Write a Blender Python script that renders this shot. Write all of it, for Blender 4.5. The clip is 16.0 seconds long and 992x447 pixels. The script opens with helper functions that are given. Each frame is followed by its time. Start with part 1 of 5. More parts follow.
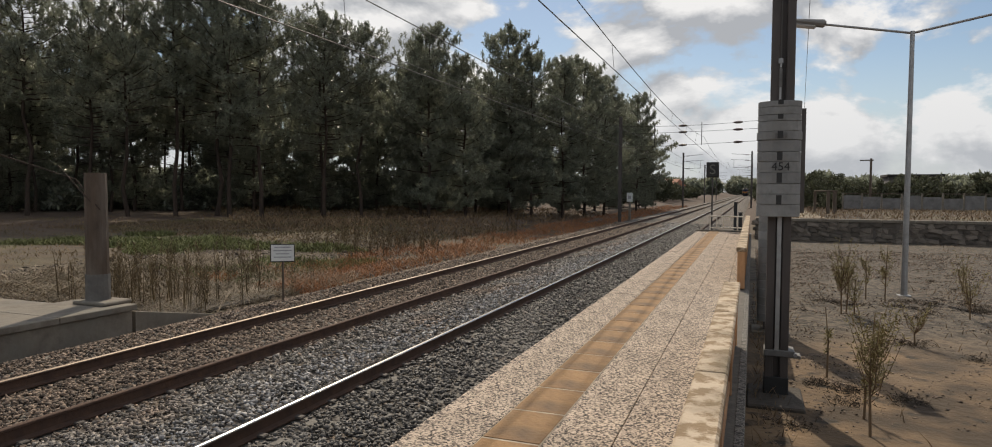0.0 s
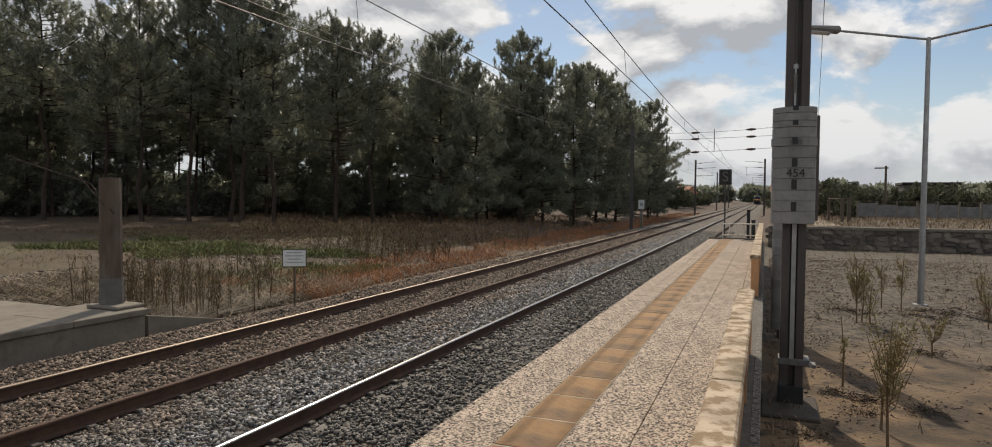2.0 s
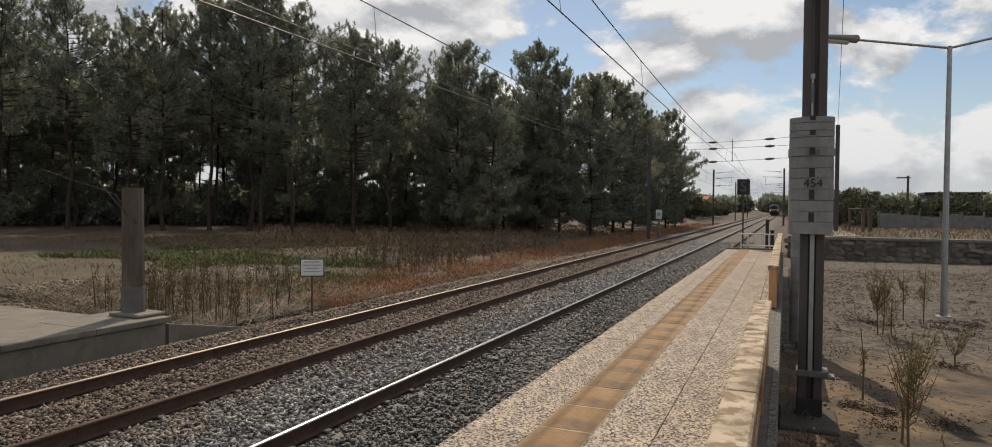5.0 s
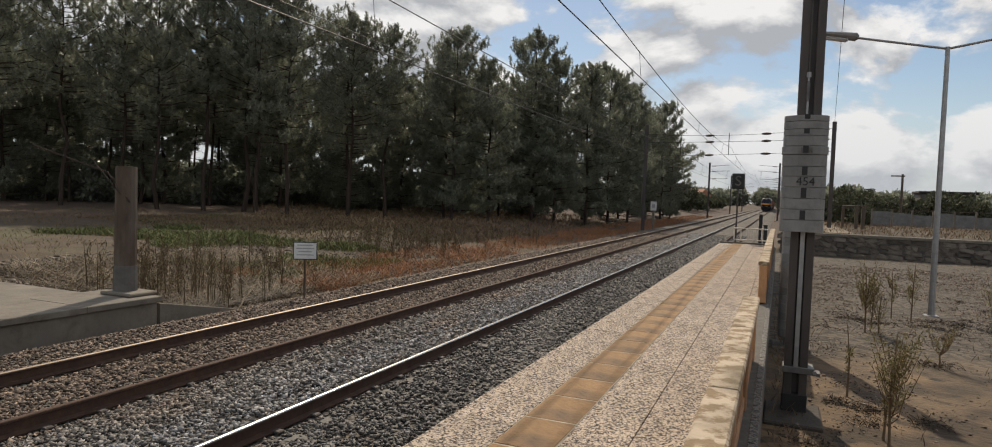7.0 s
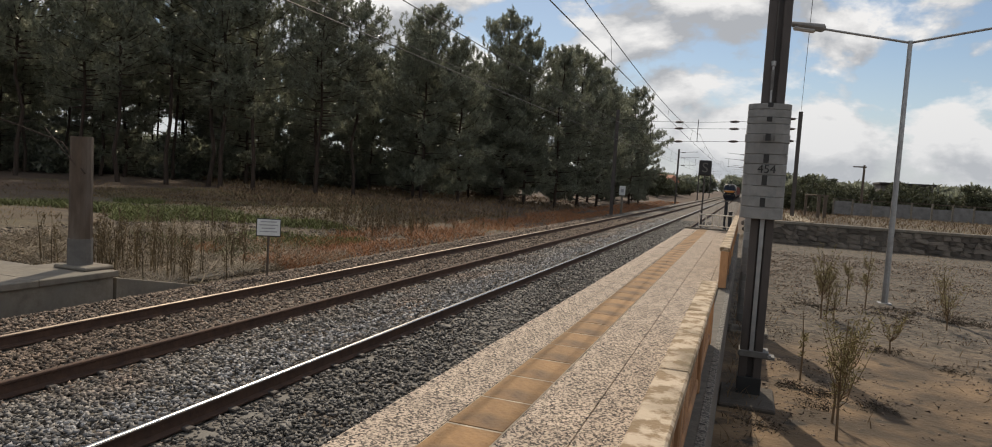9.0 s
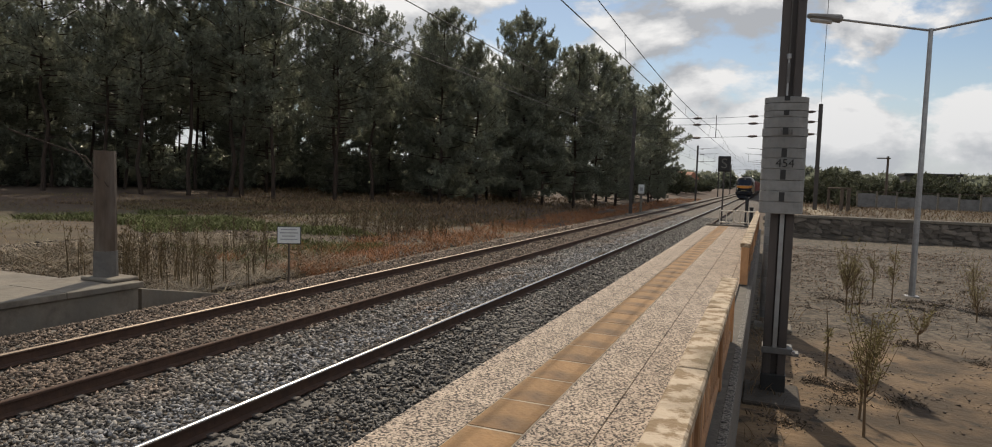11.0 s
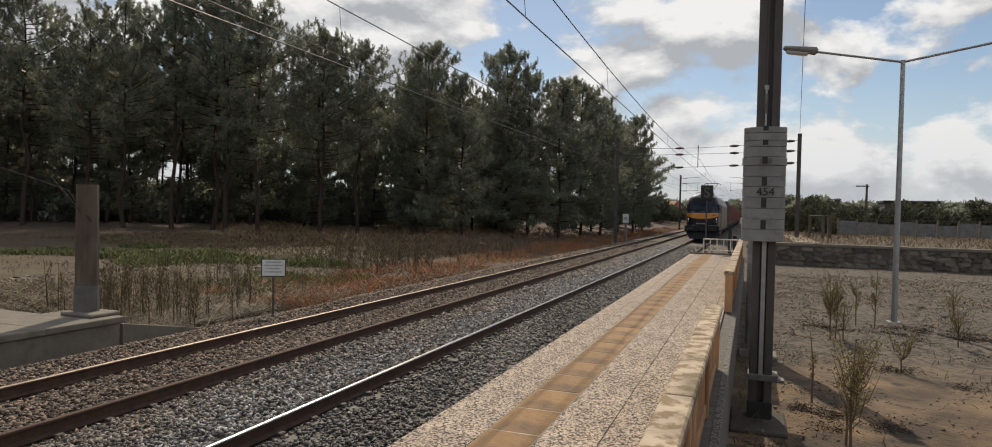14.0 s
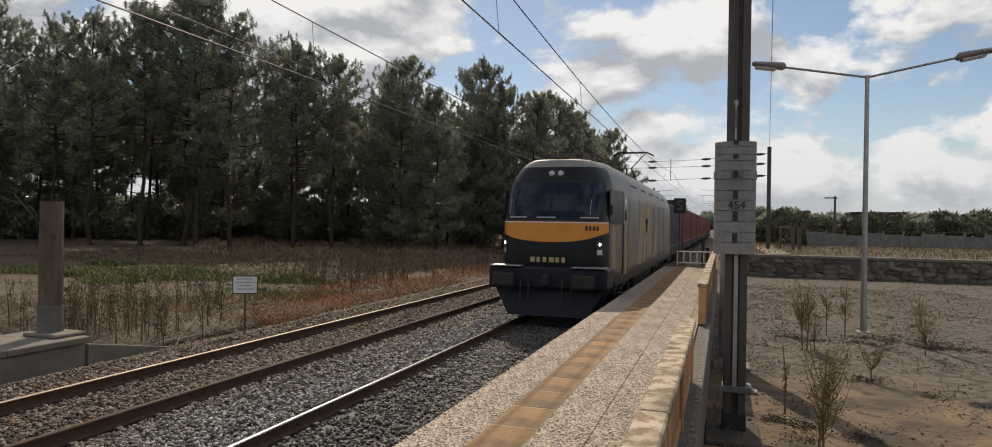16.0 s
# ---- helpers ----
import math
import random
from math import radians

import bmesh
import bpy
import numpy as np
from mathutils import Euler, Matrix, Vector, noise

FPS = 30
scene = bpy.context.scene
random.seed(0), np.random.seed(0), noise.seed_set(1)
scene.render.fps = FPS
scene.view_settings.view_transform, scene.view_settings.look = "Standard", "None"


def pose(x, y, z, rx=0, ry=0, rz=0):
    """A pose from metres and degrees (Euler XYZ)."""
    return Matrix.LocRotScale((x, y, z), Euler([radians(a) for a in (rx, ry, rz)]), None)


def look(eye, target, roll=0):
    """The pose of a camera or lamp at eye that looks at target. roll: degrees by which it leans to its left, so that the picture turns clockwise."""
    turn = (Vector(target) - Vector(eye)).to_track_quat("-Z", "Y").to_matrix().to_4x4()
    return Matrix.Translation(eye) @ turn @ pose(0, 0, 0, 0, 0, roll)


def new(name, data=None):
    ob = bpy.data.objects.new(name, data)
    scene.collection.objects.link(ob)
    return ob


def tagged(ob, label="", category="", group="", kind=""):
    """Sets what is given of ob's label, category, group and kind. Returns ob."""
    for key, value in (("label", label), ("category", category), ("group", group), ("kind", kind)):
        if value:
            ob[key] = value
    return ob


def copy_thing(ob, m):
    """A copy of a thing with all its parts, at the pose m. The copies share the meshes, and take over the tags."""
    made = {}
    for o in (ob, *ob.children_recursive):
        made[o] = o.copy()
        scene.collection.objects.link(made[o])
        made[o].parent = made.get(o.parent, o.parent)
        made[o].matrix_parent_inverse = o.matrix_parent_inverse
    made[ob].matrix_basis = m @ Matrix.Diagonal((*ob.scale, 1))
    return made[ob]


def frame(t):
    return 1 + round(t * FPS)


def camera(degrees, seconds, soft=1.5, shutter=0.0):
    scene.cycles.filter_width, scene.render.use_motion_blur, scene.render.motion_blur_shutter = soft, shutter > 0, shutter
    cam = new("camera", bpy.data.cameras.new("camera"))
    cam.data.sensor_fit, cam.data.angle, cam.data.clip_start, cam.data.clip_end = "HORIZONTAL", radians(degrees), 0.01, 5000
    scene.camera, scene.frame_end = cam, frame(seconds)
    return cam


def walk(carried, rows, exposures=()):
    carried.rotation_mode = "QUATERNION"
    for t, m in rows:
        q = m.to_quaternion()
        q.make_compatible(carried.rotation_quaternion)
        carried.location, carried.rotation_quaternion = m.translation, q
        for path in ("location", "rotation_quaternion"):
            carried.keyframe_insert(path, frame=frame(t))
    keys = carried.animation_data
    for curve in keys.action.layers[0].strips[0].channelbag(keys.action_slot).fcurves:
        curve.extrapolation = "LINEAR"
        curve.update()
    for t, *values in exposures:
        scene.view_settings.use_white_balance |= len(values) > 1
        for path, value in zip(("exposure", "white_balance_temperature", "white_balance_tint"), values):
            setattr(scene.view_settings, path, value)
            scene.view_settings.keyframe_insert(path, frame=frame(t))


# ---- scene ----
cam = camera(73.0, 16.0, soft=1.0)
PATH = [
    (0, (6.832, 0.204, 2.322), (6.118, 2.07, 2.225), 0.2),
    (0.5, (6.837, 0.197, 2.325), (6.126, 2.064, 2.223), 0.2),
    (1, (6.832, 0.212, 2.319), (6.123, 2.08, 2.222), 0.3),
    (1.5, (6.817, 0.231, 2.308), (6.094, 2.093, 2.219), 0.8),
    (2, (6.814, 0.232, 2.309), (6.069, 2.086, 2.232), 0.4),
    (2.5, (6.821, 0.232, 2.302), (6.049, 2.076, 2.229), 0.1),
    (3, (6.828, 0.2, 2.313), (6.047, 2.04, 2.251), 0.1),
    (3.5, (6.824, 0.208, 2.315), (6.047, 2.05, 2.265), 0.3),
    (4, (6.828, 0.195, 2.313), (6.049, 2.037, 2.273), 0.3),
    (6.5, (6.865, 0.209, 2.32), (6.052, 2.035, 2.247), 0.9),
    (7, (6.876, 0.186, 2.349), (6.099, 2.027, 2.262), 2.0),
    (7.5, (6.905, 0.176, 2.337), (6.146, 2.025, 2.261), 2.0),
    (8, (6.920, 0.265, 2.350), (6.184, 2.122, 2.238), 1.9),
    (8.5, (6.912, 0.258, 2.339), (6.261, 2.142, 2.181), 3.5),
    (9, (6.938, 0.238, 2.341), (6.247, 2.11, 2.203), 3.4),
    (9.2, (6.92, 0.225, 2.343), (6.21, 2.09, 2.208), 2.4),
    (11.5, (6.985, 0.25, 2.342), (6.234, 2.099, 2.21), 1.7),
    (12, (6.988, 0.222, 2.342), (6.245, 2.074, 2.224), 1.0),
    (12.5, (6.991, 0.248, 2.343), (6.248, 2.102, 2.24), 0.6),
    (13, (6.994, 0.222, 2.354), (6.272, 2.085, 2.279), 0.8),
    (13.5, (6.987, 0.21, 2.345), (6.259, 2.073, 2.304), 1.0),
    (14, (6.986, 0.203, 2.34), (6.277, 2.073, 2.298), 1.3),
    (14.5, (6.984, 0.206, 2.342), (6.294, 2.083, 2.319), 1.1),
    (15, (6.98, 0.223, 2.346), (6.306, 2.106, 2.333), 1.3),
    (15.5, (6.995, 0.226, 2.348), (6.341, 2.116, 2.338), 1.2),
    (16, (6.993, 0.226, 2.358), (6.352, 2.12, 2.358), 0.9),
]
walk(cam, [(t, look(eye, target, roll)) for t, eye, target, roll in PATH])

# ---- world and sun ----
SUN_DIR = Vector((-0.36, 0.936, 0.885)).normalized()   # towards the sun: ahead and to the left
world = bpy.data.worlds.new("sky")
scene.world = world
world.use_nodes = True
wn, wl = world.node_tree.nodes, world.node_tree.links
wn.clear()
w_out = wn.new("ShaderNodeOutputWorld")
w_bg = wn.new("ShaderNodeBackground")
w_sky = wn.new("ShaderNodeTexSky")
w_sky.sky_type = 'NISHITA'
w_sky.sun_disc = False
w_sky.sun_elevation = math.asin(SUN_DIR.z)
w_sky.sun_rotation = math.atan2(SUN_DIR.x, SUN_DIR.y)
w_sky.dust_density = 0.3
SKY_BLUE = 1.3
w_co = wn.new("ShaderNodeTexCoord")
w_sep = wn.new("ShaderNodeSeparateXYZ")
wl.new(w_co.outputs["Generated"], w_sep.inputs[0])
w_zc = wn.new("ShaderNodeMath"); w_zc.operation = 'MAXIMUM'; w_zc.inputs[1].default_value = 0.0
wl.new(w_sep.outputs[2], w_zc.inputs[0])
w_com = wn.new("ShaderNodeVectorMath"); w_com.operation = 'MULTIPLY'
w_com.inputs[1].default_value = (1.0, 1.0, 1.7)
wl.new(w_co.outputs["Generated"], w_com.inputs[0])


def cloud_noise(offset, detail=10.0):
    mp = wn.new("ShaderNodeMapping")
    mp.inputs["Location"].default_value = offset
    wl.new(w_com.outputs[0], mp.inputs[0])
    nz = wn.new("ShaderNodeTexNoise")
    nz.inputs["Scale"].default_value = 3.6
    nz.inputs["Detail"].default_value = detail
    nz.inputs["Roughness"].default_value = 0.55
    nz.inputs["Distortion"].default_value = 0.15
    wl.new(mp.outputs[0], nz.inputs["Vector"])
    return nz.outputs[0]


def ramp(src, p0, c0, p1, c1):
    r = wn.new("ShaderNodeValToRGB")
    r.color_ramp.elements[0].position, r.color_ramp.elements[0].color = p0, (*c0, 1)
    r.color_ramp.elements[1].position, r.color_ramp.elements[1].color = p1, (*c1, 1)
    wl.new(src, r.inputs[0])
    return r.outputs[0]


CLOUD_AT = (0.35, 0.1, 0.2)
dens = cloud_noise(CLOUD_AT)
soft = cloud_noise(CLOUD_AT, 8.0)
dens_sun = cloud_noise((CLOUD_AT[0] - 0.02, CLOUD_AT[1] + 0.01, CLOUD_AT[2] + 0.065), 8.0)   # a step nearer to the sun
cover = ramp(dens, 0.455, (0, 0, 0), 0.505, (1, 1, 1))
w_d = wn.new("ShaderNodeMath"); w_d.operation = 'SUBTRACT'
wl.new(soft, w_d.inputs[0]); wl.new(dens_sun, w_d.inputs[1])
w_d2 = wn.new("ShaderNodeMath"); w_d2.operation = 'MULTIPLY_ADD'
w_d2.inputs[1].default_value, w_d2.inputs[2].default_value = 6.0, 0.50
wl.new(w_d.outputs[0], w_d2.inputs[0])
lit = ramp(w_d2.outputs[0], 0.18, (7.0, 7.25, 7.7), 0.82, (14.2, 14.0, 13.8))
w_h = wn.new("ShaderNodeHueSaturation")
w_h.inputs["Saturation"].default_value, w_h.inputs["Value"].default_value = 0.95, SKY_BLUE
wl.new(w_sky.outputs[0], w_h.inputs["Color"])
haze = ramp(w_zc.outputs[0], 0.0, (0.9, 0.9, 0.9), 0.12, (0, 0, 0))
w_hz = wn.new("ShaderNodeMix"); w_hz.data_type = 'RGBA'
wl.new(haze, w_hz.inputs[0]); wl.new(w_h.outputs[0], w_hz.inputs[6]); w_hz.inputs[7].default_value = (8.2, 9.0, 9.9, 1)
w_m = wn.new("ShaderNodeMix"); w_m.data_type = 'RGBA'
wl.new(cover, w_m.inputs[0])
wl.new(w_hz.outputs[2], w_m.inputs[6]); wl.new(lit, w_m.inputs[7])
# far clouds fade into the bright haze above the horizon
veil = ramp(w_zc.outputs[0], 0.0, (0.5, 0.5, 0.5), 0.18, (0, 0, 0))
w_v = wn.new("ShaderNodeMix"); w_v.data_type = 'RGBA'
wl.new(veil, w_v.inputs[0]); wl.new(w_m.outputs[2], w_v.inputs[6]); w_v.inputs[7].default_value = (8.9, 9.3, 9.8, 1)
wl.new(w_v.outputs[2], w_bg.inputs[0])
w_bg.inputs[1].default_value = 0.062
wl.new(w_bg.outputs[0], w_out.inputs[0])

sun = new("sun", bpy.data.lights.new("sun", 'SUN'))
sun.data.energy, sun.data.angle, sun.data.color = 3.8, radians(0.6), (1.0, 0.865, 0.68)
sun.matrix_world = look((0, 0, 60), Vector((0, 0, 60)) - SUN_DIR)
scene.view_settings.exposure = 0.0

# ---- mesh helpers ----
def part(name, bm, material, parent=None, label="", smooth=False):
    me = bpy.data.meshes.new(name)
    bm.normal_update()
    bm.to_mesh(me)
    bm.free()
    for m in (material if isinstance(material, (list, tuple)) else [material]):
        me.materials.append(m)
    if smooth:
        me.polygons.foreach_set("use_smooth", [True] * len(me.polygons))
    ob = new(name, me)
    if parent is not None:
        ob.parent = parent
    if label:
        ob["label"] = label
    return ob


def thing(name, label, category, m=None, group="", kind=""):
    ob = new(name)
    ob.empty_display_size = 0.2
    if m is not None:
        ob.matrix_world = m
    return tagged(ob, label, category, group, kind)


def add_box(bm, x0, x1, y0, y1, z0, z1, bevel=0.0, mi=0):
    ret = bmesh.ops.create_cube(bm, size=1.0, matrix=Matrix.Translation(((x0 + x1) / 2, (y0 + y1) / 2, (z0 + z1) / 2))
                                @ Matrix.Diagonal((abs(x1 - x0), abs(y1 - y0), abs(z1 - z0), 1)))
    vs = ret["verts"]
    if bevel > 0:
        es = list({e for v in vs for e in v.link_edges})
        r2 = bmesh.ops.bevel(bm, geom=es, offset=bevel, segments=1, affect='EDGES', profile=0.5)
        for f in r2["faces"]:
            f.material_index = mi
    for v in vs:
        if v.is_valid:
            for f in v.link_faces:
                f.material_index = mi
    return vs


def box(x0, x1, y0, y1, z0, z1, bevel=0.0):
    bm = bmesh.new()
    add_box(bm, x0, x1, y0, y1, z0, z1, bevel)
    return bm


def add_tube(bm, pts, radii, sides=8, caps=True):
    rings = []
    for i, p in enumerate(pts):
        p = Vector(p)
        a = Vector(pts[max(i - 1, 0)]); b = Vector(pts[min(i + 1, len(pts) - 1)])
        d = (b - a).normalized()
        up = Vector((0, 0, 1)) if abs(d.z) < 0.9 else Vector((1, 0, 0))
        s = d.cross(up).normalized(); u = s.cross(d)
        r = radii[i] if isinstance(radii, (list, tuple)) else radii
        rings.append([bm.verts.new(p + r * (math.cos(k * math.tau / sides) * s + math.sin(k * math.tau / sides) * u)) for k in range(sides)])
    for r0, r1 in zip(rings, rings[1:]):
        for k in range(sides):
            bm.faces.new((r0[k], r1[k], r1[(k + 1) % sides], r0[(k + 1) % sides]))
    if caps and sides > 2:
        bm.faces.new(rings[0]); bm.faces.new(rings[-1][::-1])


def tube(pts, radii, sides=8):
    bm = bmesh.new()
    add_tube(bm, pts, radii, sides)
    bmesh.ops.recalc_face_normals(bm, faces=bm.faces)
    return bm


def extrude_profile(profile, y0, y1):
    """A closed (x, z) outline swept along y."""
    bm = bmesh.new()
    a = [bm.verts.new((x, y0, z)) for x, z in profile]
    b = [bm.verts.new((x, y1, z)) for x, z in profile]
    n = len(profile)
    for i in range(n):
        bm.faces.new((a[i], a[(i + 1) % n], b[(i + 1) % n], b[i]))
    bm.faces.new(a[::-1]); bm.faces.new(b)
    bmesh.ops.recalc_face_normals(bm, faces=bm.faces)
    return bm


def mesh_from(name, verts, faces, material, parent=None, smooth=False):
    me = bpy.data.meshes.new(name)
    me.from_pydata(verts, [], faces)
    me.update()
    for m in (material if isinstance(material, (list, tuple)) else [material]):
        me.materials.append(m)
    if smooth:
        me.polygons.foreach_set("use_smooth", [True] * len(me.polygons))
    ob = new(name, me)
    if parent is not None:
        ob.parent = parent
    return ob


# ---- materials ----
def mat(name, c1, c2=None, scale=4.0, rough=0.8, metal=0.0, bump=0.0, bump_scale=None, stain=None, stain_scale=0.6,
        stain_amount=0.6, random=0.0, island=0.0, emit=None, spec=0.5, stretch=(1, 1, 1), detail=6.0, edges=(0.32, 0.68), translucent=0.0):
    m = bpy.data.materials.new(name)
    m.use_nodes = True
    n, l = m.node_tree.nodes, m.node_tree.links
    b = n["Principled BSDF"]
    b.inputs["Roughness"].default_value, b.inputs["Metallic"].default_value = rough, metal
    co = n.new("ShaderNodeTexCoord")
    mp = n.new("ShaderNodeMapping")
    mp.inputs["Scale"].default_value = stretch
    l.new(co.outputs["Object"], mp.inputs[0])
    c2 = c2 or tuple(v * 0.75 for v in c1)
    no = n.new("ShaderNodeTexNoise")
    no.inputs["Scale"].default_value, no.inputs["Detail"].default_value = scale, detail
    no.inputs["Roughness"].default_value = 0.65
    l.new(mp.outputs[0], no.inputs["Vector"])
    rp = n.new("ShaderNodeValToRGB")
    rp.color_ramp.elements[0].position, rp.color_ramp.elements[0].color = edges[0], (*c2, 1)
    rp.color_ramp.elements[1].position, rp.color_ramp.elements[1].color = edges[1], (*c1, 1)
    l.new(no.outputs[0], rp.inputs[0])
    col = rp.outputs[0]
    if stain:
        s = n.new("ShaderNodeTexNoise")
        s.inputs["Scale"].default_value, s.inputs["Detail"].default_value = stain_scale, 5.0
        l.new(mp.outputs[0], s.inputs["Vector"])
        sr = n.new("ShaderNodeValToRGB")
        sr.color_ramp.elements[0].position, sr.color_ramp.elements[1].position = 0.47, 0.66
        sr.color_ramp.elements[1].color = (stain_amount,) * 3 + (1,)
        l.new(s.outputs[0], sr.inputs[0])
        mx = n.new("ShaderNodeMix"); mx.data_type = 'RGBA'
        l.new(sr.outputs[0], mx.inputs[0]); l.new(col, mx.inputs[6]); mx.inputs[7].default_value = (*stain, 1)
        col = mx.outputs[2]
    if random or island:
        if random:
            src = n.new("ShaderNodeObjectInfo").outputs["Random"]
        else:
            src = n.new("ShaderNodeNewGeometry").outputs["Random Per Island"]
        amt = random or island
        mr = n.new("ShaderNodeMapRange")
        mr.inputs[3].default_value, mr.inputs[4].default_value = 1 - amt, 1 + amt
        l.new(src, mr.inputs[0])
        hs = n.new("ShaderNodeHueSaturation")
        l.new(mr.outputs[0], hs.inputs["Value"]); l.new(col, hs.inputs["Color"])
        col = hs.outputs[0]
    l.new(col, b.inputs["Base Color"])
    if translucent:
        tr = n.new("ShaderNodeBsdfTranslucent")
        l.new(col, tr.inputs["Color"])
        ms = n.new("ShaderNodeMixShader")
        ms.inputs[0].default_value = translucent
        l.new(b.outputs[0], ms.inputs[1]); l.new(tr.outputs[0], ms.inputs[2])
        l.new(ms.outputs[0], n["Material Output"].inputs[0])
    if bump:
        bn = n.new("ShaderNodeTexNoise")
        bn.inputs["Scale"].default_value, bn.inputs["Detail"].default_value = bump_scale or scale * 4, 5.0
        l.new(mp.outputs[0], bn.inputs["Vector"])
        bp = n.new("ShaderNodeBump")
        bp.inputs["Strength"].default_value, bp.inputs["Distance"].default_value = min(bump, 1.0), 0.02
        l.new(bn.outputs[0], bp.inputs["Height"])
        l.new(bp.outputs[0], b.inputs["Normal"])
    b.inputs["Specular IOR Level"].default_value = spec
    if emit:
        b.inputs["Emission Color"].default_value = (*emit[0], 1)
        b.inputs["Emission Strength"].default_value = emit[1]
    return m


def speckle(name, dark, light, scale, rough=0.9, stain=None, random=0.0):
    """Exposed-aggregate or stony surface: cells of different tone with relief."""
    m = bpy.data.materials.new(name)
    m.use_nodes = True
    n, l = m.node_tree.nodes, m.node_tree.links
    b = n["Principled BSDF"]
    b.inputs["Roughness"].default_value = rough
    co = n.new("ShaderNodeTexCoord")
    v = n.new("ShaderNodeTexVoronoi")
    v.inputs["Scale"].default_value = scale
    l.new(co.outputs["Object"], v.inputs["Vector"])
    r = n.new("ShaderNodeValToRGB")
    r.color_ramp.elements[0].position, r.color_ramp.elements[0].color = 0.2, (*dark, 1)
    r.color_ramp.elements[1].position, r.color_ramp.elements[1].color = 0.7, (*light, 1)
    sp = n.new("ShaderNodeSeparateColor")
    l.new(v.outputs["Color"], sp.inputs[0])
    l.new(sp.outputs[0], r.inputs[0])
    no = n.new("ShaderNodeTexNoise")
    no.inputs["Scale"].default_value, no.inputs["Detail"].default_value = 0.9, 6.0
    l.new(co.outputs["Object"], no.inputs["Vector"])
    mr = n.new("ShaderNodeMapRange")
    mr.inputs[3].default_value, mr.inputs[4].default_value = 0.7, 1.25
    l.new(no.outputs[0], mr.inputs[0])
    hs = n.new("ShaderNodeHueSaturation")
    l.new(mr.outputs[0], hs.inputs["Value"]); l.new(r.outputs[0], hs.inputs["Color"])
    col = hs.outputs[0]
    if stain:
        s = n.new("ShaderNodeTexNoise")
        s.inputs["Scale"].default_value, s.inputs["Detail"].default_value = 1.3, 6.0
        l.new(co.outputs["Object"], s.inputs["Vector"])
        sr = n.new("ShaderNodeValToRGB")
        sr.color_ramp.elements[0].position, sr.color_ramp.elements[1].position = 0.5, 0.72
        sr.color_ramp.elements[1].color = (0.7, 0.7, 0.7, 1)
        l.new(s.outputs[0], sr.inputs[0])
        mx = n.new("ShaderNodeMix"); mx.data_type = 'RGBA'
        l.new(sr.outputs[0], mx.inputs[0]); l.new(col, mx.inputs[6]); mx.inputs[7].default_value = (*stain, 1)
        col = mx.outputs[2]
    if random:
        oi = n.new("ShaderNodeObjectInfo")
        m2 = n.new("ShaderNodeMapRange")
        m2.inputs[3].default_value, m2.inputs[4].default_value = 1 - random, 1 + random
        l.new(oi.outputs["Random"], m2.inputs[0])
        h2 = n.new("ShaderNodeHueSaturation")
        l.new(m2.outputs[0], h2.inputs["Value"]); l.new(col, h2.inputs["Color"])
        col = h2.outputs[0]
    l.new(col, b.inputs["Base Color"])
    bp = n.new("ShaderNodeBump")
    bp.inputs["Strength"].default_value, bp.inputs["Distance"].default_value = 0.7, 0.6 / scale
    l.new(v.outputs["Distance"], bp.inputs["Height"])
    bp.invert = True
    l.new(bp.outputs[0], b.inputs["Normal"])
    return m


M_SOIL = mat("dry_soil", (0.30, 0.24, 0.17), (0.19, 0.15, 0.105), 1.4, 0.95, bump=0.8, bump_scale=9, stain=(0.13, 0.12, 0.06), stain_scale=0.25)
M_BALLAST_FAR = speckle("ballast_bed", (0.032, 0.029, 0.026), (0.165, 0.148, 0.128), 20.0, 0.95, stain=(0.17, 0.115, 0.075))
M_STONE_D = mat("oily_ballast_stone", (0.125, 0.116, 0.107), (0.05, 0.046, 0.043), 9, 0.7, island=0.8)
M_STONE_P = mat("pale_ballast_stone", (0.30, 0.295, 0.295), (0.15, 0.146, 0.145), 9, 0.75, island=0.7)
M_STONE_R = mat("rusty_ballast_stone", (0.215, 0.16, 0.12), (0.09, 0.066, 0.05), 9, 0.85, island=0.8)
M_STONE = mat("ballast_stone", (0.225, 0.208, 0.188), (0.10, 0.091, 0.083), 9, 0.75, island=0.8, stain=(0.17, 0.115, 0.08), stain_scale=0.5, stain_amount=0.7)
M_RAIL = mat("rusty_rail_side", (0.10, 0.055, 0.035), (0.055, 0.032, 0.024), 6, 0.85, 0.2, bump=0.3)
M_RAILTOP = mat("polished_rail_head", (0.60, 0.57, 0.53), (0.42, 0.39, 0.35), 3, 0.23, 1.0, stretch=(6, 0.3, 1))
M_RAILTOP2 = mat("dull_rail_head", (0.26, 0.21, 0.165), (0.15, 0.115, 0.09), 3, 0.56, 0.85, stretch=(6, 0.3, 1))
M_SLEEPER = mat("sleeper_concrete", (0.19, 0.175, 0.155), (0.12, 0.11, 0.098), 5, 0.9, bump=0.4)
M_PLAT = speckle("aggregate_slab", (0.045, 0.035, 0.030), (0.52, 0.42, 0.33), 72.0, 0.9, random=0.06)
M_PLATBASE = mat("platform_mortar", (0.15, 0.135, 0.115), (0.09, 0.08, 0.07), 8, 0.95, bump=0.4)
M_YELLOW = mat("yellow_tactile_tile", (0.345, 0.20, 0.080), (0.20, 0.108, 0.044), 5.0, 0.85, bump=0.6, bump_scale=26, stain=(0.12, 0.072, 0.038), stain_scale=2.6, stain_amount=0.95, random=0.14, detail=9.0)
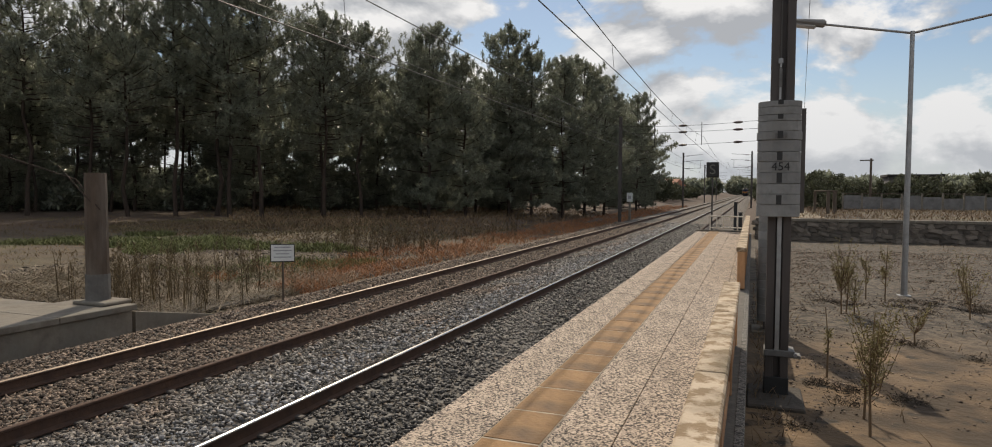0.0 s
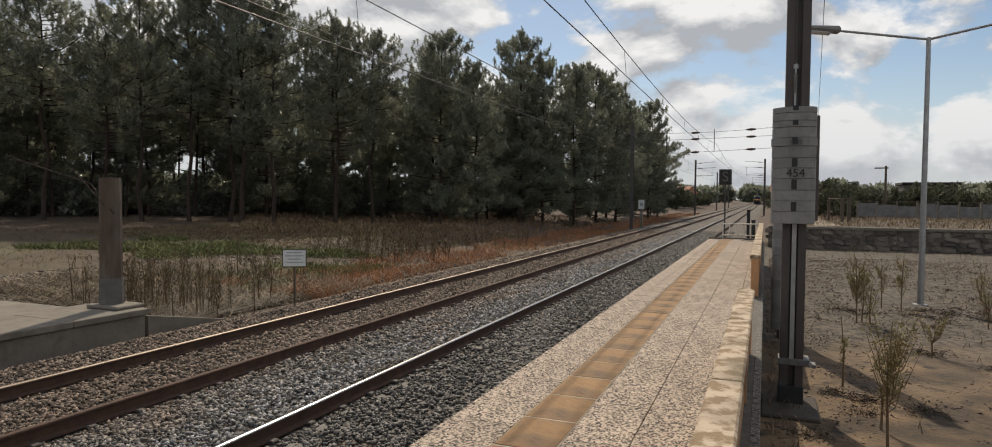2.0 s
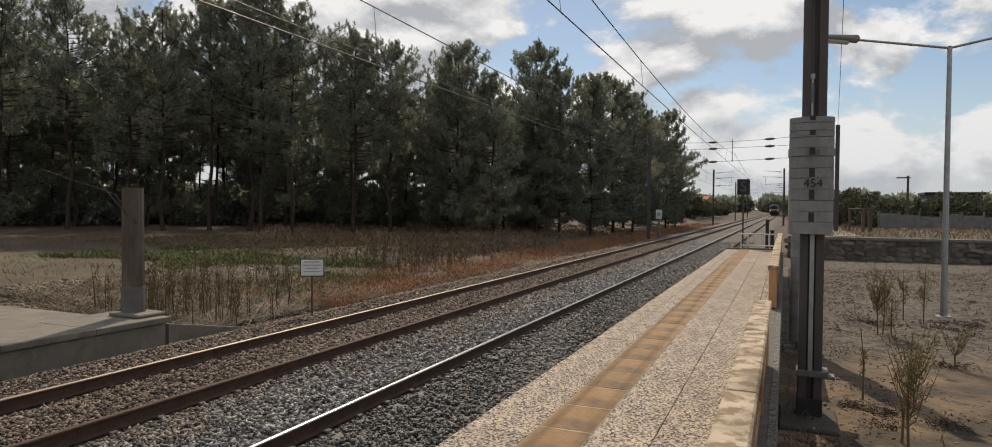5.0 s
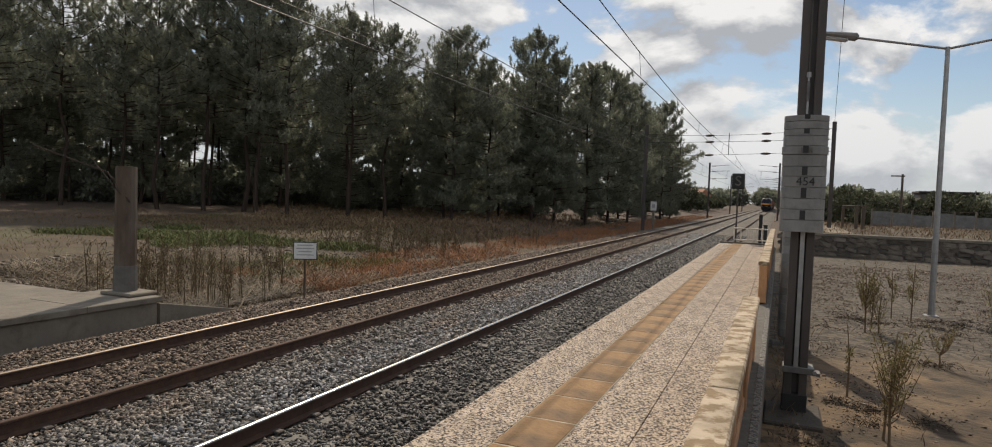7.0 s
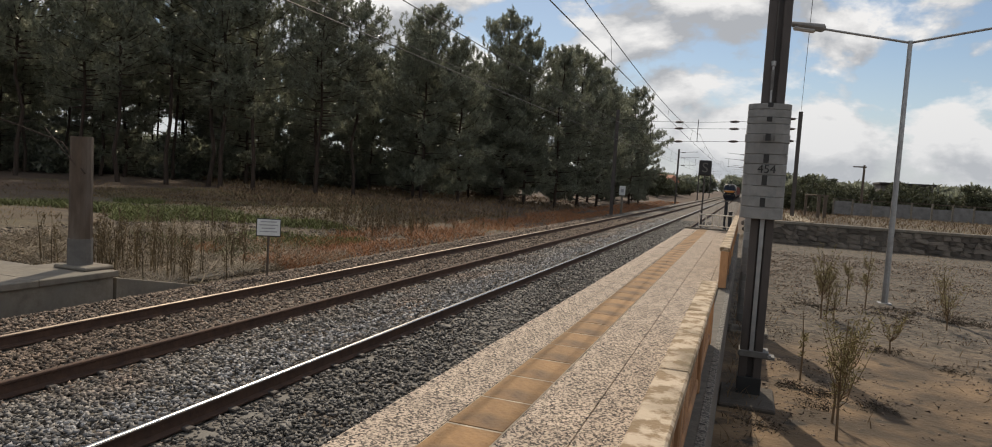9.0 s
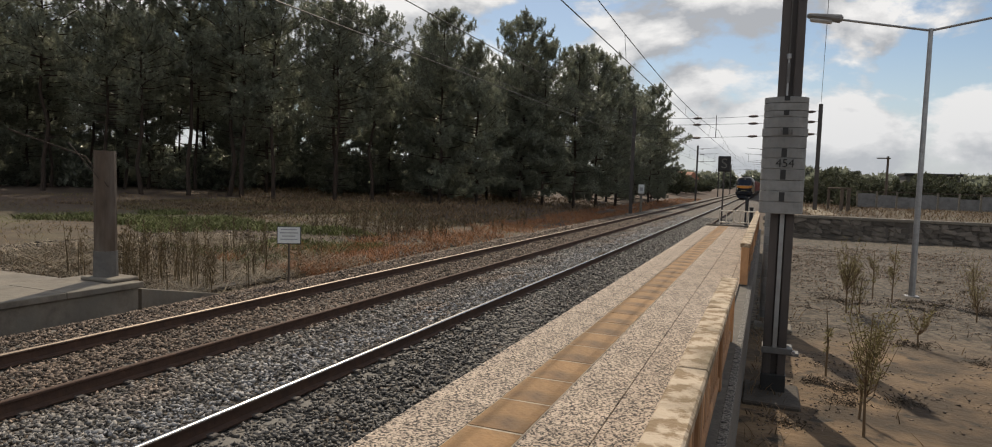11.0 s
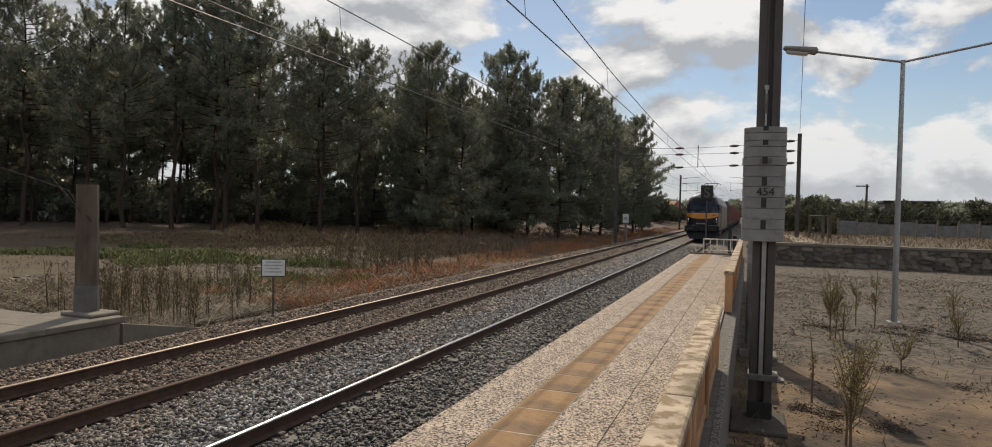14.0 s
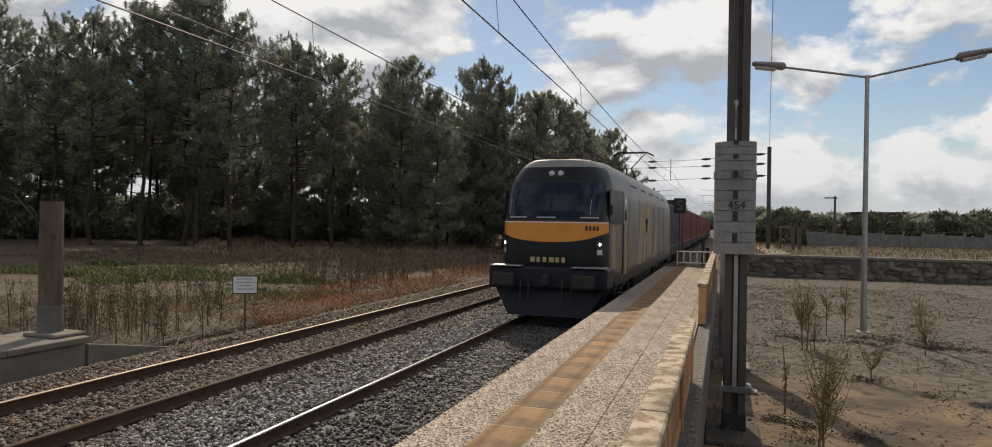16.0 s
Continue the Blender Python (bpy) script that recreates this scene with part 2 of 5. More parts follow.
M_COPE = mat("weathered_coping", (0.50, 0.405, 0.30), (0.25, 0.175, 0.10), 9, 0.9, bump=0.6, stain=(0.115, 0.085, 0.045), stain_scale=1.5, stain_amount=0.95, edges=(0.44, 0.54), detail=10.0)
# strong random tone per piece paints the shade lines between balusters
M_FENCE = mat("ochre_painted_concrete", (0.45, 0.25, 0.12), (0.28, 0.145, 0.07), 5, 0.85, bump=0.4, stain=(0.20, 0.12, 0.07), stain_scale=3, stretch=(1, 1, 0.4), random=0.35)
M_STEEL = mat("weathered_mast_steel", (0.085, 0.072, 0.066), (0.05, 0.043, 0.04), 4, 0.55, 0.35, bump=0.2, stretch=(1, 1, 0.3))
M_GALV = mat("galvanised_steel", (0.36, 0.36, 0.36), (0.26, 0.26, 0.26), 8, 0.45, 0.7, bump=0.1)
M_WEIGHT = mat("grey_cast_weight", (0.26, 0.26, 0.255), (0.175, 0.175, 0.17), 6, 0.85, bump=0.4, random=0.12, stain=(0.18, 0.17, 0.16), stain_scale=3)
M_BLACK = mat("black_paint", (0.018, 0.018, 0.018), (0.01, 0.01, 0.01), 8, 0.6)
M_CONC = mat("old_concrete", (0.235, 0.205, 0.165), (0.125, 0.108, 0.086), 3, 0.9, bump=0.5, stain=(0.14, 0.13, 0.11), stain_scale=1.5, stain_amount=0.8)
M_DKCONC = mat("damp_concrete", (0.15, 0.14, 0.13), (0.09, 0.085, 0.08), 3, 0.9, bump=0.5)
M_WHITE = mat("white_painted_metal", (0.72, 0.68, 0.60), (0.55, 0.50, 0.43), 6, 0.6, bump=0.1, stain=(0.35, 0.22, 0.12), stain_scale=6, stain_amount=0.5)
M_SIGNFACE = mat("white_sign_sheet", (0.70, 0.71, 0.70), (0.58, 0.59, 0.58), 5, 0.5)
M_INK = mat("grey_sign_ink", (0.36, 0.37, 0.38), (0.3, 0.3, 0.31), 5, 0.7)
M_WALLSTONE = mat("rubble_stone", (0.17, 0.145, 0.12), (0.085, 0.072, 0.06), 3, 0.95, bump=0.7, random=0.45)
M_MORTAR = mat("dark_mortar", (0.13, 0.115, 0.10), (0.08, 0.07, 0.06), 5, 0.95, bump=0.5)
M_BARK = mat("pine_bark", (0.055, 0.036, 0.026), (0.026, 0.018, 0.013), 5, 0.95, bump=0.9, bump_scale=16, stretch=(1, 1, 0.35))
M_NEEDLE = mat("pine_needles", (0.265, 0.28, 0.20), (0.165, 0.178, 0.135), 0.5, 0.40, island=0.45, translucent=0.45, spec=0.7)
M_LEAF = mat("shrub_leaves", (0.115, 0.12, 0.066), (0.05, 0.056, 0.032), 0.8, 0.7, island=0.5, translucent=0.2)
M_DRY = mat("dry_stalks", (0.25, 0.165, 0.09), (0.12, 0.08, 0.045), 0.7, 0.9, island=0.4)
M_GRASS = mat("pale_dry_grass", (0.25, 0.175, 0.09), (0.14, 0.09, 0.045), 0.25, 0.9, island=0.35, stain=(0.13, 0.15, 0.04), stain_scale=0.12, stain_amount=0.9)
M_GREEN = mat("green_weeds", (0.15, 0.165, 0.05), (0.085, 0.095, 0.032), 0.6, 0.85, island=0.35)
M_WIRE = mat("copper_wire", (0.09, 0.085, 0.08), (0.06, 0.055, 0.05), 3, 0.6, 0.3)
M_POSTBROWN = mat("brown_weathered_post", (0.115, 0.082, 0.058), (0.06, 0.043, 0.032), 4, 0.9, bump=0.5, stretch=(1, 1, 0.25), stain=(0.17, 0.15, 0.13), stain_scale=2.0)
M_PORC = mat("brown_insulator", (0.07, 0.04, 0.03), (0.04, 0.025, 0.02), 5, 0.35)
M_NAVY = mat("dark_navy_paint", (0.012, 0.014, 0.024), (0.008, 0.009, 0.016), 3, 0.5, spec=0.25)
M_MASK = mat("black_gloss_mask", (0.008, 0.009, 0.013), (0.006, 0.007, 0.010), 3, 0.35, spec=0.25)
M_SILVER = mat("silver_grey_paint", (0.165, 0.15, 0.12), (0.115, 0.10, 0.08), 2, 0.42, 0.15, stain=(0.20, 0.18, 0.155), stain_scale=0.9, stain_amount=0.5)
M_BAND = mat("amber_yellow_paint", (0.66, 0.26, 0.028), (0.56, 0.21, 0.022), 2, 0.4)
M_GLASS = mat("dark_cab_glass", (0.016, 0.022, 0.040), (0.012, 0.017, 0.03), 1, 0.10, spec=0.2)
M_LAMP = mat("lit_headlight", (0.9, 0.9, 0.85), (0.9, 0.9, 0.85), 1, 0.3, emit=((1.0, 0.95, 0.85), 4.0))
M_LENS = mat("clear_lamp_lens", (0.55, 0.55, 0.55), (0.4, 0.4, 0.4), 2, 0.15)
M_UNDER = mat("grimy_underframe", (0.035, 0.03, 0.027), (0.02, 0.018, 0.016), 6, 0.85, bump=0.3)
M_RED = mat("faded_red_container", (0.19, 0.046, 0.032), (0.12, 0.03, 0.022), 1.5, 0.65, stain=(0.15, 0.05, 0.035), stain_scale=1.2, random=0.2)
M_BLUEC = mat("dark_blue_container", (0.035, 0.04, 0.06), (0.025, 0.028, 0.042), 1.5, 0.6, stain=(0.06, 0.045, 0.04), stain_scale=1.2)
M_ROOF = mat("clay_roof_tiles", (0.34, 0.15, 0.09), (0.24, 0.10, 0.06), 5, 0.85, bump=0.5)
M_PLASTER = mat("pale_plaster", (0.66, 0.62, 0.55), (0.52, 0.48, 0.42), 2, 0.9)
M_OLDWOOD = mat("grey_old_timber", (0.13, 0.10, 0.075), (0.075, 0.058, 0.045), 5, 0.9, bump=0.5, stretch=(1, 1, 0.2))

# ---- ground ----
def sstep(a, b, v):
    v = min(max((v - a) / (b - a), 0.0), 1.0)
    return v * v * (3 - 2 * v)


def ground_z(x, y):
    left = -0.42 + 0.75 * sstep(-5.5, -14.0, x) * 0.9 + 0.4 * sstep(-14, -40, x)
    right = -0.43 + 1.2 * sstep(41.75, 42.3, y) * sstep(6.0, 9.0, x) - 0.0
    right += 0.5 * sstep(70, 200, y) * sstep(5.5, 9.0, x)
    z = left if x < -4.5 else right if x > 6.0 else -0.46
    amp = 0.05 if abs(x) < 60 and y < 60 else 0.0
    if x < -5 or x > 7.5:
        z += amp * noise.noise((x * 0.8, y * 0.8, 0.0)) + 0.6 * amp * noise.noise((x * 2.6, y * 2.6, 3.0))
    return z


def build_ground():
    xs = sorted({round(v, 3) for v in [*np.arange(-60, -14, 1.5), *np.arange(-14, 20, 0.4), *np.arange(20, 60, 2.0), -1500, -800, -400, -200, -120, -80, 80, 120, 200, 400, 800, 1500]})
    ys = sorted({round(v, 3) for v in [*np.arange(-20, 46, 0.5), *np.arange(46, 90, 2.0), 41.75, 41.95, 42.3, -200, -80, -40, 100, 120, 150, 200, 300, 450, 700, 1100, 1700, 2400]})
    verts = [(x, y, ground_z(x, y)) for y in ys for x in xs]
    n = len(xs)
    faces = [(j * n + i, j * n + i + 1, (j + 1) * n + i + 1, (j + 1) * n + i) for j in range(len(ys) - 1) for i in range(n - 1)]
    ob = mesh_from("ground", verts, faces, M_GROUND, smooth=True)
    tagged(ob, "dry sandy ground with sparse grass and bare earth", "ground", kind="structure")


def ground_material():
    """Sandy yard, grey-brown field and needle litter, with the wood's shade painted into its colour."""
    m = mat("field_ground", (0.105, 0.072, 0.043), (0.045, 0.033, 0.022), 1.6, 0.97, bump=1.0, bump_scale=12, stain=(0.10, 0.088, 0.045), stain_scale=0.22, stain_amount=0.8)
    n, l = m.node_tree.nodes, m.node_tree.links
    b = n["Principled BSDF"]
    field = b.inputs["Base Color"].links[0].from_socket
    co = n.new("ShaderNodeTexCoord")
    sp = n.new("ShaderNodeSeparateXYZ")
    l.new(co.outputs["Object"], sp.inputs[0])

    def noise_tex(scale, detail=6.0):
        t = n.new("ShaderNodeTexNoise")
        t.inputs["Scale"].default_value, t.inputs["Detail"].default_value = scale, detail
        l.new(co.outputs["Object"], t.inputs["Vector"])
        return t.outputs[0]

    def math_node(op, a, c):
        t = n.new("ShaderNodeMath"); t.operation = op
        for i, v in enumerate((a, c)):
            if isinstance(v, (int, float)):
                t.inputs[i].default_value = v
            else:
                l.new(v, t.inputs[i])
        return t.outputs[0]

    def rng(v, a, c):
        t = n.new("ShaderNodeMapRange")
        t.inputs[1].default_value, t.inputs[2].default_value = a, c
        l.new(v, t.inputs[0])
        return t.outputs[0]

    def mixc(f, a, c):
        t = n.new("ShaderNodeMix"); t.data_type = 'RGBA'
        l.new(f, t.inputs[0]); l.new(a, t.inputs[6])
        if isinstance(c, tuple):
            t.inputs[7].default_value = (*c, 1)
        else:
            l.new(c, t.inputs[7])
        return t.outputs[2]

    # the wood's edge runs slantwise over the field
    edge = math_node('SUBTRACT', sp.outputs[1], math_node('MULTIPLY', sp.outputs[0], 1.025))
    edge = math_node('ADD', edge, math_node('MULTIPLY', noise_tex(0.35), 9.0))
    # brown litter tone that also paints in the shade under the trees
    litter = mixc(rng(edge, 45.0, 56.0), field, (0.075, 0.048, 0.032))
    # yard: warm sand with gravelly grey parts and dark scraps
    sand = n.new("ShaderNodeValToRGB")
    sand.color_ramp.elements[0].position, sand.color_ramp.elements[0].color = 0.38, (0.058, 0.040, 0.024, 1)
    sand.color_ramp.elements[1].position, sand.color_ramp.elements[1].color = 0.62, (0.185, 0.122, 0.068, 1)
    l.new(noise_tex(1.1, 9.0), sand.inputs[0])
    v = n.new("ShaderNodeTexVoronoi"); v.inputs["Scale"].default_value = 9.0
    l.new(co.outputs["Object"], v.inputs["Vector"])
    sc = n.new("ShaderNodeSeparateColor"); l.new(v.outputs["Color"], sc.inputs[0])
    grit = n.new("ShaderNodeValToRGB")
    grit.color_ramp.elements[0].position, grit.color_ramp.elements[0].color = 0.1, (0.03, 0.025, 0.019, 1)
    grit.color_ramp.elements[1].position, grit.color_ramp.elements[1].color = 0.8, (0.125, 0.10, 0.074, 1)
    l.new(sc.outputs[0], grit.inputs[0])
    far = rng(math_node('ADD', sp.outputs[1], math_node('MULTIPLY', noise_tex(0.5), 8.0)), 15.5, 20.0)
    yard = mixc(far, sand.outputs[0], grit.outputs[0])
    scraps = rng(noise_tex(2.4, 8.0), 0.57, 0.66)
    yard = mixc(scraps, yard, (0.035, 0.027, 0.019))
    isyard = math_node('MULTIPLY', rng(sp.outputs[0], 6.4, 6.6), rng(sp.outputs[1], 42.2, 41.8))
    l.new(mixc(isyard, litter, yard), b.inputs["Base Color"])
    return m


M_GROUND = ground_material()
build_ground()

# ---- railway ----
M_CLIP = mat("grey_rail_clip", (0.11, 0.095, 0.085), (0.06, 0.052, 0.047), 8, 0.75, 0.2, bump=0.3)
RAIL_X = (-1.655, 0.07, 2.15, 3.875)
Y0, Y1 = -14.0, 1200.0


def build_track():
    bed = part("ballast_bed", extrude_profile([(-4.3, -0.55), (-4.1, -0.42), (-3.1, -0.20), (1.0, -0.19), (4.75, -0.20), (4.95, -0.55)], Y0, 30.5), M_BALLAST_FAR)
    tagged(bed, "grey crushed-stone ballast bed under two tracks", "ballast", kind="structure")
    bed2 = part("ballast_bed", extrude_profile([(-4.3, -0.55), (-4.1, -0.42), (-3.1, -0.20), (1.0, -0.19), (4.9, -0.20), (5.9, -0.44), (6.1, -0.55)], 30.5, Y1), M_BALLAST_FAR)
    tagged(bed2, "grey crushed-stone ballast bed under two tracks", "ballast", kind="structure")
    prof = [(-0.07, -0.172), (0.07, -0.172), (0.07, -0.158), (0.016, -0.135), (0.010, -0.05), (0.036, -0.035), (0.036, -0.018), (0.032, -0.0095), (0.024, -0.0045), (0.012, -0.0011), (0.0, 0.0),
            (-0.012, -0.0011), (-0.024, -0.0045), (-0.032, -0.0095), (-0.036, -0.018), (-0.036, -0.035), (-0.010, -0.05), (-0.016, -0.135), (-0.07, -0.158)]
    for x in RAIL_X:
        bm = extrude_profile(prof, Y0, Y1)
        for f in bm.faces:
            f.material_index = 1 if f.normal.z > 0.35 and f.calc_center_median().z > -0.016 else 0
            f.smooth = f.material_index == 1
        bmesh.ops.delete(bm, geom=[f for f in bm.faces if abs(f.normal.y) > 0.9], context='FACES_ONLY')
        ob = part("rail", bm, [M_RAIL, M_RAILTOP if 1 < x < 3 else M_RAILTOP2 if x < -1 else M_RAIL])
        ob.location.x = x
        tagged(ob, "rusty steel rail with a polished running surface", "rail", group="rails", kind="structure")
    # concrete sleepers, each a thing of its own along the nearest stretch
    sl = box(-1.3, 1.3, -0.12, 0.12, -0.42, -0.192, 0.02)
    first = part("sleeper", sl, M_SLEEPER)
    tagged(first, "grey concrete sleeper half buried in ballast", "sleeper", group="sleepers", kind="structure")
    first.location = (2.999, 2.0, 0)
    for i in range(1, 60):
        copy_thing(first, pose(2.999, 2.0 + 0.6 * i, 0))
    for i in range(60):
        copy_thing(first, pose(-0.834, 2.2 + 0.6 * i, -0.012))
    # rail clips and pads
    clip = part("rail_clip", box(-0.14, 0.14, -0.05, 0.05, -0.18, -0.148, 0.01), M_CLIP)
    tagged(clip, "rusty rail fastening on a sleeper", "rail clip", group="rail clips", kind="structure")
    clip.location = (2.15, 2.0, 0)
    for i in range(1, 36):
        copy_thing(clip, pose(2.15, 2.0 + 0.6 * i, 0))
    for i in range(30):
        copy_thing(clip, pose(0.07, 2.2 + 0.6 * i, -0.004))


def build_stones():
    rng = np.random.default_rng(4)
    n = 135000
    y = 1.6 + 52.0 * rng.random(n) ** 2.3
    x = -4.15 + (4.7 + 4.15) * rng.random(n)
    z = np.where(x < -3.1, -0.42 + (x + 4.1) * 0.22, -0.188)
    # ballast heaped a little between the rails and tracks
    z = z + 0.035 * np.exp(-((x - 1.08) / 0.7) ** 2) + 0.012 * np.sin(x * 3.1 + y * 0.7)
    keep = np.ones(n, bool)
    for rx in RAIL_X:
        keep &= np.abs(x - rx) > 0.10
    # sleepers of the near track stay partly bare beside the rail
    ph = ((y - 2.0 + 0.3) % 0.6) - 0.3
    keep &= ~((np.abs(ph) < 0.10) & (np.abs(x - 2.15) < 0.34) & (rng.random(n) < 0.7))
    keep &= (x < 4.66) | (y < 30)
    x, y, z = x[keep], y[keep], z[keep]
    n = len(x)
    s = (0.014 + 0.018 * rng.random(n)) * (1 + 0.022 * y)
    base = np.array([(1, 0, 0), (-1, 0, 0), (0, 1, 0), (0, -1, 0), (0, 0, 1), (0, 0, -1)], float)
    v = base[None] + rng.normal(0, 0.28, (n, 6, 3))
    v = v * s[:, None, None] * (0.65 + 0.7 * rng.random((n, 1, 3)))
    q = rng.normal(0, 1, (n, 4))
    q /= np.linalg.norm(q, axis=1)[:, None]
    w, i, j, k = q.T
    R = np.stack([np.stack([1 - 2 * (j * j + k * k), 2 * (i * j - k * w), 2 * (i * k + j * w)], 1),
                  np.stack([2 * (i * j + k * w), 1 - 2 * (i * i + k * k), 2 * (j * k - i * w)], 1),
                  np.stack([2 * (i * k - j * w), 2 * (j * k + i * w), 1 - 2 * (i * i + j * j)], 1)], 1)
    v = np.einsum("nab,nvb->nva", R, v)
    v[:, :, 2] *= 0.75
    v = v + np.stack([x, y, z + 0.3 * s], 1)[:, None, :]
    f = np.array([(0, 2, 4), (2, 1, 4), (1, 3, 4), (3, 0, 4), (2, 0, 5), (1, 2, 5), (3, 1, 5), (0, 3, 5)])
    near = x > 2.2 + 0.25 * rng.normal(0, 1, n) * 0.3
    rusty = x + 0.5 * rng.normal(0, 1, n) * 0.4 < 0.15
    pale = ~near & ~rusty & (np.abs(x - 1.45 + 0.12 * np.sin(y * 0.9)) < 0.32 + 0.18 * rng.normal(0, 1, n)) & (rng.random(n) < 0.75)
    for sel, material, label in ((pale, M_STONE_P, "pale bluish fresh ballast stones beside the rail"), (~near & ~rusty & ~pale, M_STONE, "loose grey ballast stones between the tracks"), (rusty, M_STONE_R, "rust-stained ballast stones of the far track"), (near, M_STONE_D, "dark oily ballast stones beside the platform")):
        k = int(sel.sum())
        faces = (f[None] + 6 * np.arange(k)[:, None, None]).reshape(-1, 3)
        fast_mesh("ballast_stones", v[sel].reshape(-1, 3), faces, material, label, "ballast")


def fast_mesh(name, v, faces, material, label="", category="", parent=None, kind="stuff", link=True):
    me = bpy.data.meshes.new(name)
    k = faces.shape[1]
    me.vertices.add(len(v)); me.vertices.foreach_set("co", np.ascontiguousarray(v, dtype=np.float32).ravel())
    me.loops.add(faces.size); me.loops.foreach_set("vertex_index", faces.astype(np.int32).ravel())
    me.polygons.add(len(faces))
    me.polygons.foreach_set("loop_start", np.arange(len(faces), dtype=np.int32) * k)
    me.polygons.foreach_set("loop_total", np.full(len(faces), k, dtype=np.int32))
    me.update(calc_edges=True)
    me.materials.append(material)
    if not link:
        return me
    ob = new(name, me)
    if parent is not None:
        ob.parent = parent
    else:
        tagged(ob, label, category, kind=kind)
    return ob


build_track()
build_stones()

# ---- platform ----
PZ = 0.645


def build_platform():
    plat = thing("platform", "paved railway platform with a yellow safety strip", "platform", kind="structure")
    part("platform_wall", extrude_profile([(4.80, -0.5), (6.80, -0.5), (6.80, 0.52), (6.79, PZ - 0.05), (4.80, PZ - 0.05)], -8, 30.2), M_PLATBASE, plat)
    rng = random.Random(3)

    def slab_mesh(name, w, l, t, material, bev):
        bm = box(-w / 2, w / 2, -l / 2, l / 2, -t, 0, bev)
        ob = part(name, bm, material)
        me = ob.data
        bpy.data.objects.remove(ob)
        return me

    cols = [(4.635, 5.135, 0.637, -0.10, M_PLAT, "edge_slab", 0.12), (5.558, 5.994, 1.28, 0.00, M_PLAT, "paving_slab", 0.06),
            (5.997, 6.447, 1.88, 0.34, M_PLAT, "paving_slab", 0.06), (6.449, 6.60, 1.25, 0.5, M_PLAT, "border_slab", 0.06)]
    part("strip_mortar", box(5.136, 5.556, -7.6, 29.95, PZ - 0.05, PZ - 0.002), M_JOINT, plat, "pale mortar bed of the safety strip")
    for x0, x1, l, off, material, name, t in cols:
        me = slab_mesh(name, x1 - x0 - 0.003, l - 0.005, t, material, 0.0 if name == "edge_slab" else 0.004)
        y = -7.5 + off
        while y < 29.9:
            ob = new(name, me)
            ob.parent = plat
            ob.location = ((x0 + x1) / 2, y, PZ + rng.uniform(-0.002, 0.002))
            ob.rotation_euler = (rng.uniform(-0.002, 0.002), rng.uniform(-0.002, 0.002), 0)
            y += l
    me = slab_mesh("tactile_tile", 0.404, 0.606, 0.045, M_YELLOW, 0.0025)
    y = 5.01 + 0.3185 - 0.637 * 20
    while y < 29.9:
        ob = new("tactile_tile", me)
        ob.parent = plat
        ob.location = (5.345, y, PZ + 0.002 + rng.uniform(-0.001, 0.001))
        ob.rotation_euler = (rng.uniform(-0.002, 0.002), rng.uniform(-0.002, 0.002), rng.uniform(-0.006, 0.006))
        y += 0.637
    me = slab_mesh("back_edging", 0.07, 0.98, 0.06, M_PLAT2, 0.006)
    y = -7
    while y < 29.9:
        ob = new("back_edging", me)
        ob.parent = plat
        ob.location = (6.775, y, 0.60)
        y += 0.99


M_JOINT = mat("pale_joint_mortar", (0.46, 0.40, 0.31), (0.30, 0.25, 0.19), 6, 0.95, bump=0.4)
M_PLAT2 = speckle("back_edging_aggregate", (0.06, 0.056, 0.052), (0.22, 0.205, 0.18), 58.0, 0.95)
build_platform()


def build_balustrade(y0, y1, x, ztop, label):
    b = thing("balustrade", label, "balustrade", pose(x, y0, 0), group="platform balustrades")
    L = y1 - y0
    n = max(1, round(L / 2.05))
    for i in range(n):
        a, c = L * i / n, L * (i + 1) / n
        part("coping", box(-0.088, 0.088, a + 0.002, c - 0.002, ztop - 0.075, ztop, 0.012), M_COPE, b)
    part("bottom_rail", box(-0.05, 0.05, 0.05, L - 0.05, PZ + 0.0, PZ + 0.10, 0.01), M_FENCE, b)
    bal = part("baluster", box(-0.035, 0.035, -0.048, 0.048, PZ + 0.09, ztop - 0.07, 0.008), M_FENCE, b)
    bal.location.y = 0.16
    me = bal.data
    k = int((L - 0.3) / 0.135)
    for i in range(1, k):
        ob = new("baluster", me)
        ob.parent = b
        ob.location = (0, 0.16 + 0.135 * i, 0)
    for i in range(n + 1):
        yy = min(max(L * i / n, 0.07), L - 0.07)
        part("post", box(-0.065, 0.065, yy - 0.065, yy + 0.065, PZ - 0.03, ztop - 0.07, 0.01), M_FENCE, b)
    return b


build_balustrade(-4.0, 8.15, 6.635, 1.315, "ochre concrete balustrade with flaking pale coping")
build_balustrade(12.7, 29.7, 6.665, 1.345, "ochre concrete balustrade with stained pale coping")


def build_end_rail():
    g = thing("end_railing", "white steel railing across the platform end", "railing", pose(5.16, 30.0, PZ))
    for z in (0.16, 0.64):
        part("rail_bar", tube([(0, 0, z), (1.34, 0, z)], 0.026, 8), M_WHITE, g)
    for i in range(6):
        part("post" if i in (0, 5) else "bar", tube([(0.27 * i - (0.0 if i < 5 else 0.01), 0, -0.02 if i in (0, 5) else 0.16), (0.27 * i, 0, 0.66)], 0.024, 8), M_WHITE, g)
    part("base_beam", box(-0.55, 1.4, -0.05, 0.05, -0.02, 0.06, 0.01), M_CONC, g)


build_end_rail()


